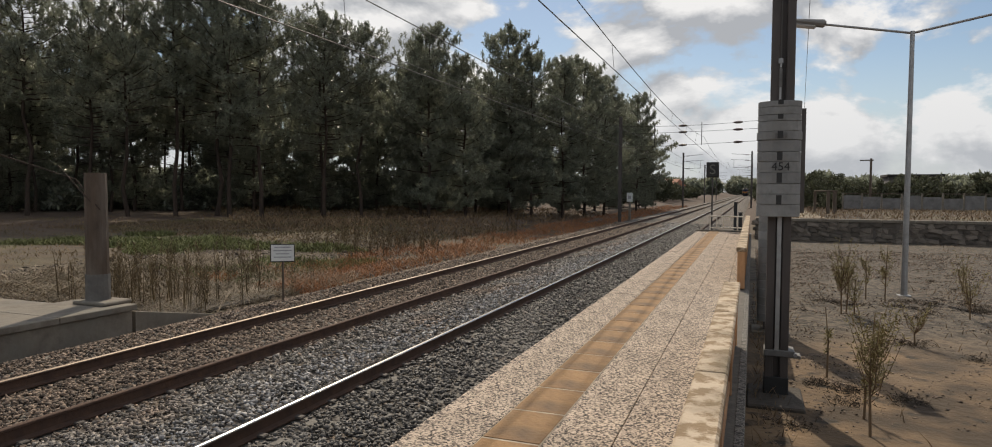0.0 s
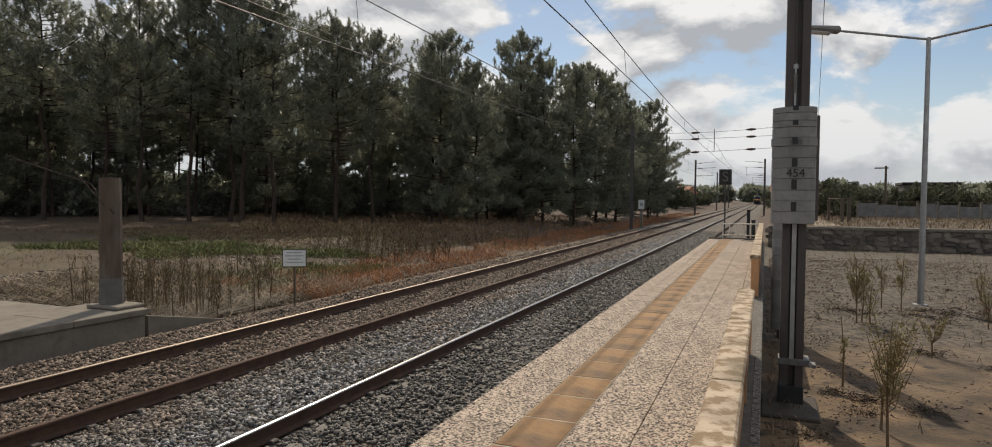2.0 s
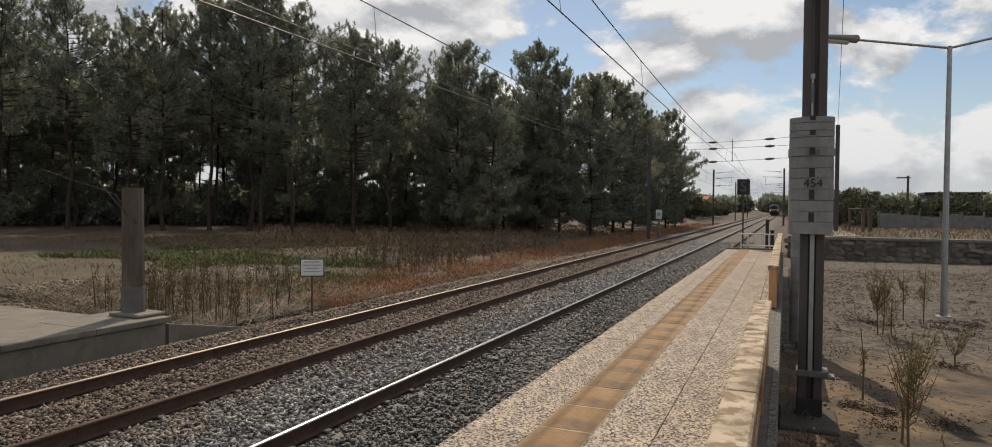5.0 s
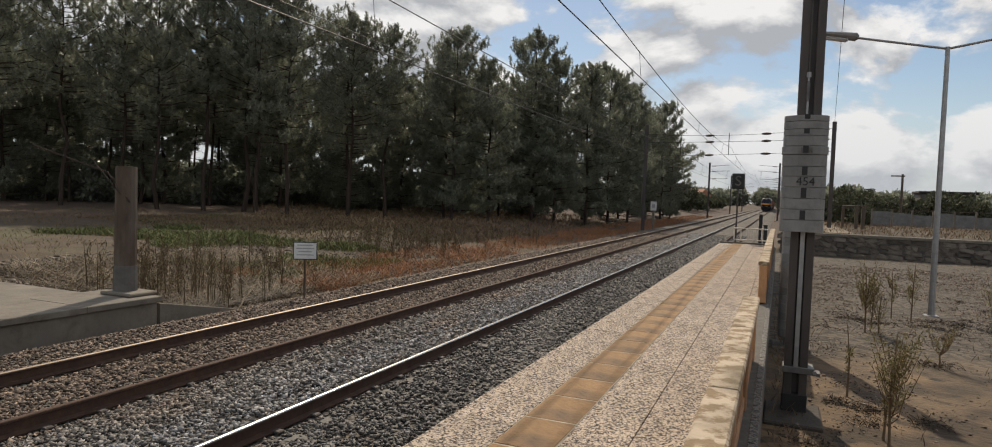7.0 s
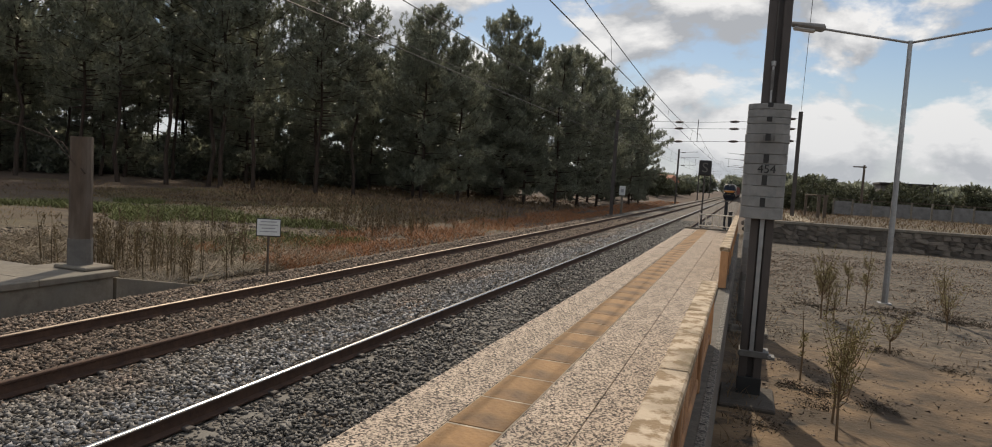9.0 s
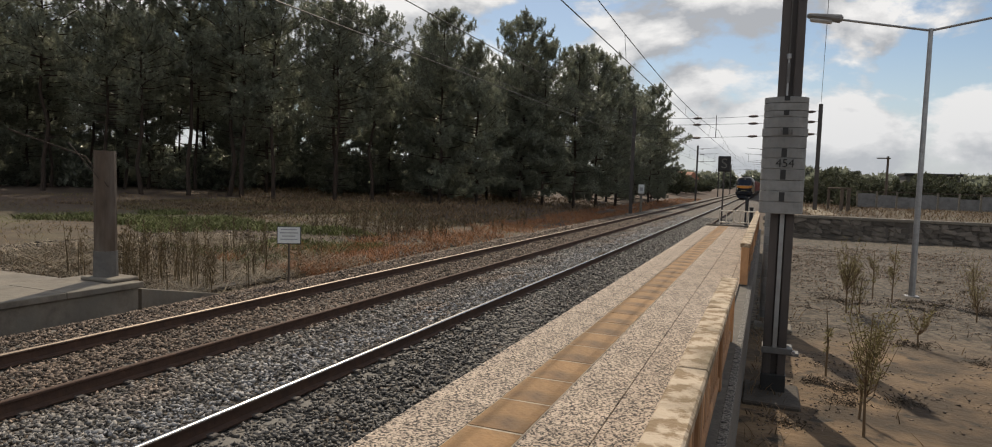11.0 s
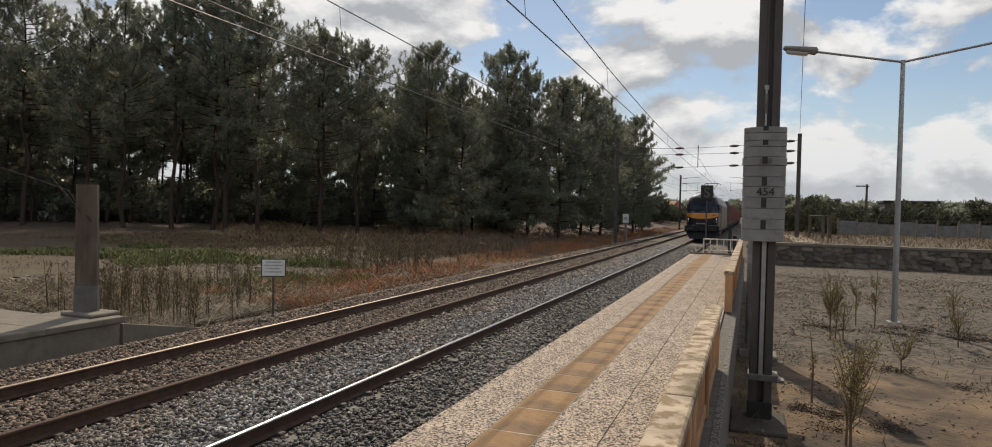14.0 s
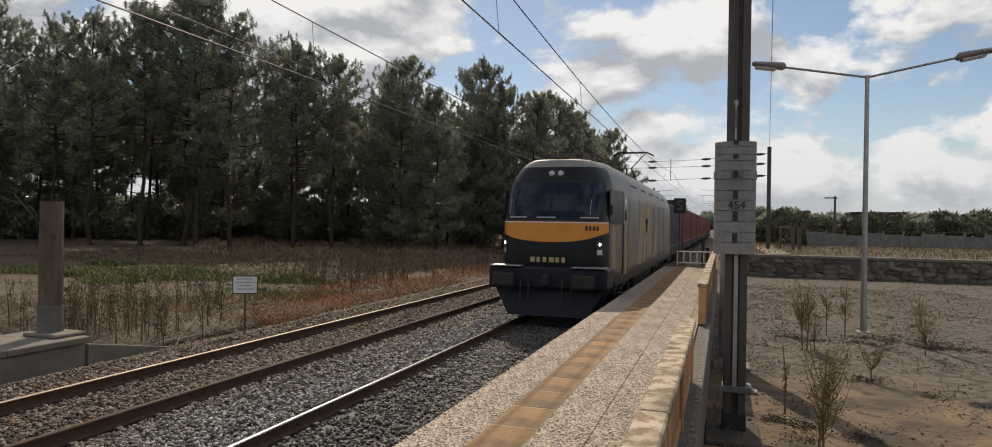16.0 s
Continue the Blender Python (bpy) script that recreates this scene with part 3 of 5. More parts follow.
# ---- lineside signs and posts ----
def text_mesh(body, size, material, parent, m, name="lettering"):
    cu = bpy.data.curves.new(name, 'FONT')
    cu.body, cu.size, cu.extrude, cu.align_x, cu.align_y = body, size, 0.003, 'CENTER', 'CENTER'
    tmp = new("tmp_text", cu)
    me = bpy.data.meshes.new_from_object(tmp.evaluated_get(bpy.context.evaluated_depsgraph_get()))
    bpy.data.objects.remove(tmp)
    me.materials.clear(); me.materials.append(material)
    ob = new(name, me)
    ob.parent = parent
    ob.matrix_local = m
    return ob


def build_s_signal():
    s = thing("stop_board", "black board with a grey letter S on a thin post", "sign", pose(5.14, 31.6, -0.4))
    part("post", tube([(0, 0, 0), (0, 0, 3.5)], 0.035, 8), M_STEEL, s)
    part("board", box(-0.25, 0.25, -0.06, 0.06, 3.37, 4.02, 0.03), M_BLACK, s)
    part("board_rim", box(-0.27, 0.27, 0.0, 0.07, 3.35, 4.04, 0.03), M_STEEL, s)
    text_mesh("S", 0.62, M_DKCONC, s, pose(0, -0.066, 3.69, 90, 0, 0))
    for k, (x, y, h) in enumerate(((5.95, 40.0, 1.05), (6.25, 37.5, 0.55))):
        p = thing("bollard_post", "short dark steel post beside the track", "post", pose(x, y, -0.45), group="dark posts")
        part("post", box(-0.09, 0.09, -0.09, 0.09, 0, h + 1.1, 0.02), M_BLACK, p)
        part("cap", box(-0.11, 0.11, -0.11, 0.11, h + 1.1, h + 1.15, 0.01), M_BLACK, p)


def build_notice():
    s = thing("notice_sign", "white rectangular notice with unreadable text on a post", "sign", pose(-3.2, 12.75, -0.42, 0, 0, 32))
    part("post", tube([(0, 0.03, 0), (0, 0.03, 1.4)], 0.026, 8), M_OLDWOOD, s)
    part("frame", box(-0.27, 0.27, -0.005, 0.02, 1.10, 1.51, 0.01), M_BLACK, s)
    part("panel", box(-0.25, 0.25, -0.014, 0.0, 1.12, 1.49, 0.004), M_SIGNFACE, s)
    for i, w in enumerate((0.36, 0.40, 0.30, 0.38)):
        part("text_bar", box(-w / 2, w / 2, -0.018, -0.010, 1.425 - 0.075 * i, 1.45 - 0.075 * i), M_INK, s)


def build_km_post():
    s = thing("lineside_marker", "slim white marker post with small plate", "marker", pose(-3.35, 60.0, -0.45))
    part("post", box(-0.09, 0.09, -0.09, 0.09, 0, 1.9, 0.015), M_CONC, s)
    part("plate", box(-0.26, 0.26, -0.12, -0.08, 1.85, 2.65, 0.02), M_SIGNFACE, s)
    part("symbol_bar", box(-0.13, 0.13, -0.13, -0.115, 2.1, 2.4), M_INK, s)


build_s_signal()
build_notice()
build_km_post()


# ---- catenary masts ----
def h_beam(bm, w, d, t, z0, z1):
    add_box(bm, -w / 2, w / 2, -d / 2, -d / 2 + t, z0, z1)
    add_box(bm, -w / 2, w / 2, d / 2 - t, d / 2, z0, z1)
    add_box(bm, -t / 2, t / 2, -d / 2 + t, d / 2 - t, z0, z1)


def weight_stack(parent, x, y, z0, heights, w=0.53):
    z = z0
    for i, h in enumerate(heights):
        big = 1.04 if i == len(heights) - 5 else 1.0
        bm = bmesh.new()
        ww = w * big / 2
        # whole disk for a cast C-shaped plate; a black strip paints its shaded slot on every other one
        bmesh.ops.create_cone(bm, cap_ends=True, segments=20, radius1=ww, radius2=ww, depth=h - 0.004,
                              matrix=Matrix.Translation((x, y, z + h / 2)) @ Matrix.Diagonal((1, 0.62, 1, 1)))
        bmesh.ops.bevel(bm, geom=[e for e in bm.edges if abs(e.verts[0].co.z - e.verts[1].co.z) < 1e-5], offset=0.005, segments=1, affect='EDGES')
        plate = part("weight_plate", bm, M_WEIGHT, parent)
        if i % 2 == 1 or i == len(heights) - 1:
            part("slot", box(x - 0.032, x + 0.032, y - 0.33, y - 0.30, z + 0.008, z + h - 0.012), M_BLACK, plate, "dark strip painted for the shaded gap in the weight plate")
        z += h
    return z


# foundation concrete, its colour darkened for the shade at the mast foot
M_FOOT = mat("shade_dark_concrete_foot", (0.075, 0.062, 0.05), (0.04, 0.034, 0.028), 4, 0.95, bump=0.6)
M_CLAMP = mat("dull_grey_clamp", (0.16, 0.155, 0.15), (0.10, 0.097, 0.094), 8, 0.6, 0.3)


def build_tension_mast():
    m = thing("tension_mast", "dark steel catenary mast with stacked grey balance weights", "mast", pose(7.17, 9.95, -0.45))
    bm = bmesh.new()
    # two channels with a pale rod between them
    add_box(bm, -0.145, -0.04, -0.13, 0.13, 0.0, 9.6, 0.008)
    add_box(bm, 0.04, 0.145, -0.13, 0.13, 0.0, 9.6, 0.008)
    add_box(bm, -0.05, 0.05, -0.05, 0.12, 0.0, 9.6)
    part("column", bm, M_STEEL, m)
    part("guide_rod", box(-0.027, 0.027, -0.15, -0.10, 0.62, 2.5), M_GALV, m, "pale galvanised guide rod")
    bm = bmesh.new()
    add_box(bm, -0.16, 0.22, -0.16, 0.16, 0.58, 0.665, 0.008)
    add_box(bm, 0.20, 0.30, -0.10, 0.10, 0.56, 0.60, 0.005)
    part("clamp_band", bm, M_CLAMP, m)
    part("bolt", tube([(0.23, -0.13, 0.62), (0.23, -0.19, 0.62)], 0.025, 6), M_GALV, m)
    part("foundation", box(-0.36, 0.33, -0.72, 0.30, -0.25, 0.07, 0.02), M_FOOT, m)
    part("base_coat", box(-0.155, 0.155, -0.14, 0.14, 0.0, 0.30, 0.01), M_BLACK, m, "black bitumen coat at the foot")
    hs = [0.915 * v for v in (0.17, 0.15, 0.15, 0.16, 0.15, 0.14, 0.165, 0.12, 0.145, 0.09, 0.11, 0.085)]
    zt = weight_stack(m, -0.03, -0.20, 2.45, hs)
    text_mesh("454", 0.15, M_BLACK, m, pose(-0.01, -0.370, 3.095, 90, 0, 0), "numerals")
    for i in range(4):
        part("worn_mark", box(-0.085 + 0.04 * i, -0.06 + 0.04 * i, -0.378, -0.36, 3.465, 3.53), M_CLAMP, m)
    part("hanger_rod", tube([(-0.03, -0.2, zt), (-0.03, -0.2, zt + 0.55)], 0.014, 6), M_GALV, m)
    part("turnbuckle", tube([(-0.03, -0.2, zt + 0.18), (-0.03, -0.2, zt + 0.22), (-0.03, -0.2, zt + 0.42), (-0.03, -0.2, zt + 0.46)], [0.012, 0.02, 0.02, 0.010], 8), M_CLAMP, m)
    part("eye_bolt", tube([(-0.03, -0.2, zt + 0.50), (-0.03, -0.2, zt + 0.56)], 0.03, 8), M_GALV, m)
    part("cable", tube([(-0.03, -0.2, zt + 0.5), (-0.03, -0.17, 9.2)], 0.008, 5), M_WIRE, m)

    k = thing("tension_mast", "shorter dark steel mast with low-hanging balance weights", "mast", pose(7.20, 14.5, -0.45))
    bm = bmesh.new()
    h_beam(bm, 0.26, 0.26, 0.02, 0, 4.4)
    part("column", bm, M_STEEL, k)
    part("foundation", box(-0.35, 0.35, -0.35, 0.35, -0.25, 0.06, 0.02), M_CONC, k)
    weight_stack(k, 0.0, -0.22, 0.25, [0.16] * 20, 0.5)
    part("hanger_rod", tube([(0, -0.22, 3.45), (0, -0.15, 4.35)], 0.014, 6), M_GALV, k)


def cantilever_mast(x, y, z, height, side, arms=True):
    """side +1: the arms reach towards +x."""
    m = thing("catenary_mast", "slender dark steel catenary mast with insulated arms", "mast", pose(x, y, z), group="catenary masts")
    bm = bmesh.new()
    h_beam(bm, 0.26, 0.26, 0.025, 0, height)
    part("column", bm, M_STEEL, m)
    part("foundation", box(-0.4, 0.4, -0.4, 0.4, -0.3, 0.05), M_CONC, m)
    if not arms:
        return m
    reach = 3.0
    for z0, z1, l in ((height - 0.55, height - 0.35, reach), (height - 1.4, height - 1.25, reach + 0.2), (height - 2.6, height - 2.5, reach - 0.2)):
        part("arm", tube([(0, 0, z0), (side * l, 0, z1)], 0.028, 6), M_STEEL, m)
        a, b = Vector((side * 0.45, 0, z0)), Vector((side * 1.05, 0, z0 + 0.03))
        n = 5
        pts = [tuple(a.lerp(b, i / (2 * n))) for i in range(2 * n + 1)]
        part("insulator", tube(pts, [0.04 if i % 2 == 0 else 0.085 for i in range(2 * n + 1)], 8), M_PORC, m)
    part("drop_bracket", tube([(side * (reach - 0.3), 0, height - 1.3), (side * (reach - 0.3), 0, height - 2.55)], 0.02, 6), M_STEEL, m)
    return m


build_tension_mast()
cantilever_mast(-3.85, 57.9, -0.35, 9.05, 1, False)
cantilever_mast(-3.86, 113.6, -0.35, 9.0, 1)
cantilever_mast(-3.86, 166.0, -0.35, 9.0, 1)
cantilever_mast(-3.86, 220.0, -0.35, 9.0, 1)
cantilever_mast(10.1, 52.4, 0.6, 7.6, -1, False)
cantilever_mast(6.6, 113.6, -0.3, 9.0, -1)
cantilever_mast(6.6, 166.0, -0.3, 9.0, -1)
cantilever_mast(6.6, 220.0, -0.3, 9.0, -1)


def wire(name, label, pts, r=0.008):
    ob = part(name, tube(pts, r, 5), M_WIRE)
    return tagged(ob, label, "overhead wire", group="overhead wires", kind="structure")


def sagged(a, b, sag, n=14):
    a, b = Vector(a), Vector(b)
    return [tuple(a.lerp(b, i / n) - Vector((0, 0, sag * 4 * (i / n) * (1 - i / n)))) for i in range(n + 1)]


SPANS = [-40.0, 4.0, 57.9, 113.6, 166.0, 220.0, 330.0]


def build_wires():
    for x, zc, zm, name in ((3.0, 5.83, 7.0, "near"), (-0.83, 5.17, 6.5, "far")):
        con, mes = [], []
        ends, dip = ((7.0, 7.3, 6.8, 7.0, 7.0, 7.0, 7.0), 0.78) if name == "near" else ((zm,) * 7, 0.35)
        for j, (a, b) in enumerate(zip(SPANS, SPANS[1:])):
            g = 0.15 if j % 2 else -0.15
            con += sagged((x + g, a, zc), (x - g, b, zc), 0.05)[:-1]
            mes += sagged((x, a, ends[j]), (x, b, ends[j + 1]), dip)[:-1]
            k = 7
            for i in range(1, k):
                t = i / k
                y = a + (b - a) * t
                if -2 < y < 120:
                    zt = ends[j] + (ends[j + 1] - ends[j]) * t - dip * 4 * t * (1 - t)
                    ob = part("dropper_wire", tube([(x + g - 2 * g * t, y, zc), (x, y, zt)], 0.006, 4), M_WIRE)
                    tagged(ob, "thin dropper between two overhead wires", "dropper", group="droppers", kind="structure")
        wire("contact_wire", "taut overhead contact wire above the track", con, 0.013)
        wire("messenger_wire", "sagging carrier wire above the track", mes, 0.013)
    wire("feeder_wire", "thin feeder wire strung along the masts", sagged((-3.85, 0, 6.85), (-3.85, 57.9, 6.75), 0.35) + sagged((-3.85, 57.9, 6.75), (-3.85, 113.6, 6.9), 0.35), 0.010)
    wire("anchor_wire", "thin wire rising steeply above a mast", [(10.1, 52.4, 8.15), (7.75, 12.0, 11.0)], 0.012)


build_wires()


def build_headspan():
    a, b = Vector((-3.85, 57.9, 0)), Vector((10.1, 52.4, 0))
    for k, (za, zb, name) in enumerate(((7.9, 7.75, "upper"), (7.2, 7.0, "middle"), (6.05, 6.15, "lower"))):
        h = thing("cross_span_wire", "cross-span wire with dark insulators over both tracks", "overhead wire", group="cross-span wires")
        p, q = a + Vector((0, 0, za)), b + Vector((0, 0, zb))
        part("wire", tube(sagged(p, q, 0.28 if k == 0 else 0.05), 0.014, 5), M_WIRE, h)
        for f in (0.385, 0.685, 0.955):
            l = 0.024
            c0, c1 = p.lerp(q, f - l), p.lerp(q, f + l)
            sag = (0.28 if k == 0 else 0.05) * 4 * f * (1 - f)
            pts = [c0.lerp(c1, i / 10) - Vector((0, 0, sag)) for i in range(11)]
            part("insulator", tube([tuple(v) for v in pts], [0.04 + 0.05 * math.sin(math.pi * i / 10) + (0.018 if i % 2 else 0.0) for i in range(11)], 8), M_PORC, h)
    for x in (-0.83, 3.0):
        y = 57.9 - (x + 3.85) * 5.5 / 13.95
        d = part("registration_drop", tube([(x, y, 7.75), (x, y, 6.0)], 0.03, 6), M_STEEL)
        tagged(d, "steel drop tube on the cross-span", "drop tube", group="drop tubes", kind="structure")


build_headspan()


def build_lamp():
    l = thing("street_lamp", "tall grey double-armed lamp post with flat heads", "street lamp", pose(10.66, 20.75, -0.45))
    part("column", tube([(0, 0, 0), (0, 0, 0.9), (0, 0, 7.0)], [0.085, 0.075, 0.055], 10), M_GALV, l)
    part("base_plate", box(-0.16, 0.16, -0.16, 0.16, -0.02, 0.03, 0.005), M_GALV, l)
    for s in (-1, 1):
        part("arm", tube([(0, 0, 6.95), (s * 2.15, 0, 7.36)], 0.032, 8), M_GALV, l)
        bm = bmesh.new()
        add_box(bm, -0.45, 0.45, -0.17, 0.17, -0.09, 0.09, 0.06)
        for v in bm.verts:
            if v.co.x * s > 0.2:
                v.co.z = v.co.z * 0.6 - 0.01
        head = part("lamp_head", bm, M_WEIGHT, l, smooth=False)
        head.matrix_local = pose(s * 2.5, 0, 7.44, 0, -s * 10, 0)
        bm = bmesh.new()
        add_box(bm, -0.36, 0.22, -0.13, 0.13, -0.15, -0.07, 0.04)
        lens = part("lens", bm, M_LENS, head)


build_lamp()


# ---- old platform end across the tracks ----
def build_far_platform():
    p = thing("old_platform_end", "low concrete platform end with worn coping slabs", "platform", kind="structure")
    part("body", box(-9.0, -3.84, -6.0, 9.30, -0.6, 0.10, 0.02), M_CONC, p)
    for i in range(8):
        part("coping_slab", box(-5.3, -3.78, 9.36 - 1.5 * (i + 1) + 0.006, 9.36 - 1.5 * i, 0.10, 0.21, 0.012), M_CONC, p)
    w = bmesh.new()
    add_box(w, -4.02, -3.84, 9.36, 11.4, -0.6, 0.06, 0.0)
    for v in w.verts:
        if v.co.y > 10 and v.co.z > 0:
            v.co.z = -0.34
    part("wing_wall", w, M_CONC, p)
    part("slab", box(-6.8, -4.6, 10.6, 14.2, -0.5, -0.36, 0.02), M_MORTAR, p)
    s = thing("anchor_post", "thick weathered concrete post with a pale foot", "post", pose(-4.52, 9.15, 0.21))
    part("shaft", tube([(0, 0, 0.0), (0, 0, 2.42)], [0.20, 0.19], 14), M_POSTBROWN, s, smooth=False)
    part("foot", tube([(0, 0, 0), (0, 0, 0.55)], [0.215, 0.21], 14), M_DKCONC, s, "paler cement collar")
    part("base", box(-0.3, 0.5, -0.3, 0.3, 0, 0.07, 0.02), M_CONC, s)
    part("stay_cable", tube([(0.22, -0.1, 1.75), (-0.25, -0.2, 2.3), (-1.3, -0.9, 2.75)], 0.014, 6), M_BARK, s)
    part("stay_cable", tube([(0.1, -0.2, 1.9), (-0.5, -0.35, 2.55)], 0.010, 6), M_BARK, s)


build_far_platform()


# ---- retaining wall behind the yard ----
def build_retaining_wall():
    w = thing("stone_wall", "rough stone retaining wall with concrete coping", "wall", kind="structure")
    part("core", box(7.0, 48, 41.70, 42.1, -0.6, 0.66), M_MORTAR, w)
    x = 7.0
    while x < 48:
        part("coping", box(x + 0.005, min(x + 1.6, 48) - 0.005, 41.60, 42.15, 0.66, 0.82, 0.02), M_CONC, w)
        x += 1.6
    rng = random.Random(8)
    metas = []
    for k in range(6):
        bm = box(-0.26, 0.26, -0.06, 0.06, -0.15, 0.15, 0.06)
        for v in bm.verts:
            v.co += Vector((rng.uniform(-0.08, 0.08), rng.uniform(-0.035, 0.035), rng.uniform(-0.06, 0.06)))
        ob = part("stone", bm, M_WALLSTONE)
        metas.append(ob.data)
        bpy.data.objects.remove(ob)
    for r in range(4):
        x = 7.0 + rng.uniform(0, 0.3)
        while x < 27:
            ob = new("stone", rng.choice(metas))
            ob.parent = w
            ob.location = (x, 41.69 + rng.uniform(-0.03, 0.03), -0.30 + 0.27 * r + rng.uniform(-0.06, 0.06))
            ob.rotation_euler = (0, rng.uniform(-0.35, 0.35), 0)
            s = rng.uniform(0.55, 1.5)
            ob.scale = (s, 1, rng.uniform(0.85, 1.1))
            x += 0.50 * s + 0.01


build_retaining_wall()

# ---- pines ----
def blades(rng, centers, per, length, width, spread, droop=0.0, up=0.35):
    """Needle or leaf blades round clump centres: one quad each."""
    n = len(centers) * per
    c = np.repeat(centers, per, axis=0)
    d = rng.normal(0, 1, (n, 3))
    d[:, 2] += up
    d /= np.linalg.norm(d, axis=1)[:, None]
    o = c + d * spread * rng.random((n, 1))
    t = rng.normal(0, 1, (n, 3))
    s = np.cross(d, t)
    s /= np.linalg.norm(s, axis=1)[:, None] + 1e-9
    L = length * (0.6 + 0.8 * rng.random((n, 1)))
    tip = o + d * L
    tip[:, 2:] -= droop * L
    w = width * (0.6 + 0.8 * rng.random((n, 1))) / 2
    v = np.stack([o - s * w, o + s * w, tip + s * w * 0.55, tip - s * w * 0.55], 1).reshape(-1, 3)
    f = np.arange(n * 4).reshape(-1, 4)
    return v, f


def tufts(rng, centers, per, length, width, tall):
    """Upright candle-shaped needle tufts: blades along a short rising shoot."""
    n = len(centers) * per
    shoot = rng.normal(0, 0.30, (len(centers), 3))
    shoot[:, 2] = 1.0
    shoot *= (tall * (0.6 + 0.8 * rng.random(len(centers))))[:, None]
    q = rng.random((n, 1))
    c = np.repeat(centers, per, axis=0) + np.repeat(shoot, per, axis=0) * (q - 0.35)
    d = rng.normal(0, 1, (n, 3))
    d[:, 2] += 0.7 + 0.8 * q[:, 0]
    d /= np.linalg.norm(d, axis=1)[:, None]
    s = np.cross(d, rng.normal(0, 1, (n, 3)))
    s /= np.linalg.norm(s, axis=1)[:, None] + 1e-9
    tip = c + d * length * (1.15 - 0.5 * q) * (0.7 + 0.6 * rng.random((n, 1)))
    w = width * (0.6 + 0.8 * rng.random((n, 1))) / 2
    v = np.stack([c - s * w, c + s * w, tip + s * w * 0.5, tip - s * w * 0.5], 1).reshape(-1, 3)
    return v, np.arange(n * 4).reshape(-1, 4)


def make_pine(seed, h, base, rad, lean=0.0, clumps=950, per=29):
    rng = np.random.default_rng(seed)
    t = thing("pine_tree", "tall dark green pine with a bare brown trunk", "tree", group="pine trees")
    bend = [(0, 0, -0.4)]
    r0 = 0.0080 * h + 0.02
    for i in range(1, 8):
        z = h * i / 7.4
        bend.append((lean * (z / h) ** 1.5 + rng.normal(0, 0.10), rng.normal(0, 0.10), z))
    bm = bmesh.new()
    add_tube(bm, bend, [r0 * (1.15 if i == 0 else 1 - 0.82 * i / 7.4) for i in range(8)], 8)

    def axis(z):
        k = min(max(z / h * 7.4, 0), 6.999)
        i = int(k)
        a, b = np.array(bend[i]), np.array(bend[i + 1])
        return a + (b - a) * (k - i)

    cents = []
    nl = 64
    for i in range(nl):
        f = (i + rng.random()) / nl
        z = base + (h - base) * f
        a = i * 2.4 + rng.normal(0, 0.5)
        # crown outline: full below, tapering to a ragged rounded top
        prof = (0.66 + 0.42 * min(f / 0.35, 1.0)) * (1.0 - 0.80 * max(0, (f - 0.35) / 0.65) ** 1.9)
        ln = rad * prof * (0.48 + 0.70 * rng.random())
        p0 = axis(z * 0.96)
        rise = ln * (0.05 + 0.75 * f)
        pts = [p0]
        for q in (0.35, 0.7, 1.0):
            pts.append(p0 + np.array((math.cos(a) * ln * q, math.sin(a) * ln * q, rise * q ** 1.7)) + rng.normal(0, 0.06, 3))
        add_tube(bm, [tuple(p) for p in pts], [0.06 * (1.25 - f), 0.042 * (1.2 - f), 0.025, 0.012], 5, caps=False)
        k = int(clumps / nl * (0.35 + 1.1 * ln / rad))
        for _ in range(k):
            q = 0.25 + 0.80 * rng.random() ** 0.7
            side = rng.normal(0, 0.22) * ln * q * 0.75
            p = p0 + np.array((math.cos(a) * ln * q - math.sin(a) * side, math.sin(a) * ln * q + math.cos(a) * side, rise * q ** 1.7 + abs(side) * 0.25))
            cents.append(p + rng.normal(0, 1, 3) * np.array((0.16, 0.16, 0.10)))
    for i in range(14):
        cents.append(axis(h * (0.9 + 0.1 * rng.random())) + rng.normal(0, 0.35, 3))
    # dead snags below the crown
    for i in range(9):
        z = base * (0.35 + 0.65 * rng.random())
        a = rng.random() * math.tau
        p0 = axis(z)
        l = 0.5 + 1.2 * rng.random()
        add_tube(bm, [tuple(p0), (p0[0] + math.cos(a) * l, p0[1] + math.sin(a) * l, p0[2] + 0.15 * l)], [0.03, 0.008], 4, caps=False)
    bmesh.ops.recalc_face_normals(bm, faces=bm.faces)
    part("trunk", bm, M_BARK, t, "brown fissured bark")
    v, f = tufts(rng, np.array(cents), per, 0.25, 0.040, 0.46)
    fast_mesh("crown", v, f, M_NEEDLE, parent=t)
    return t


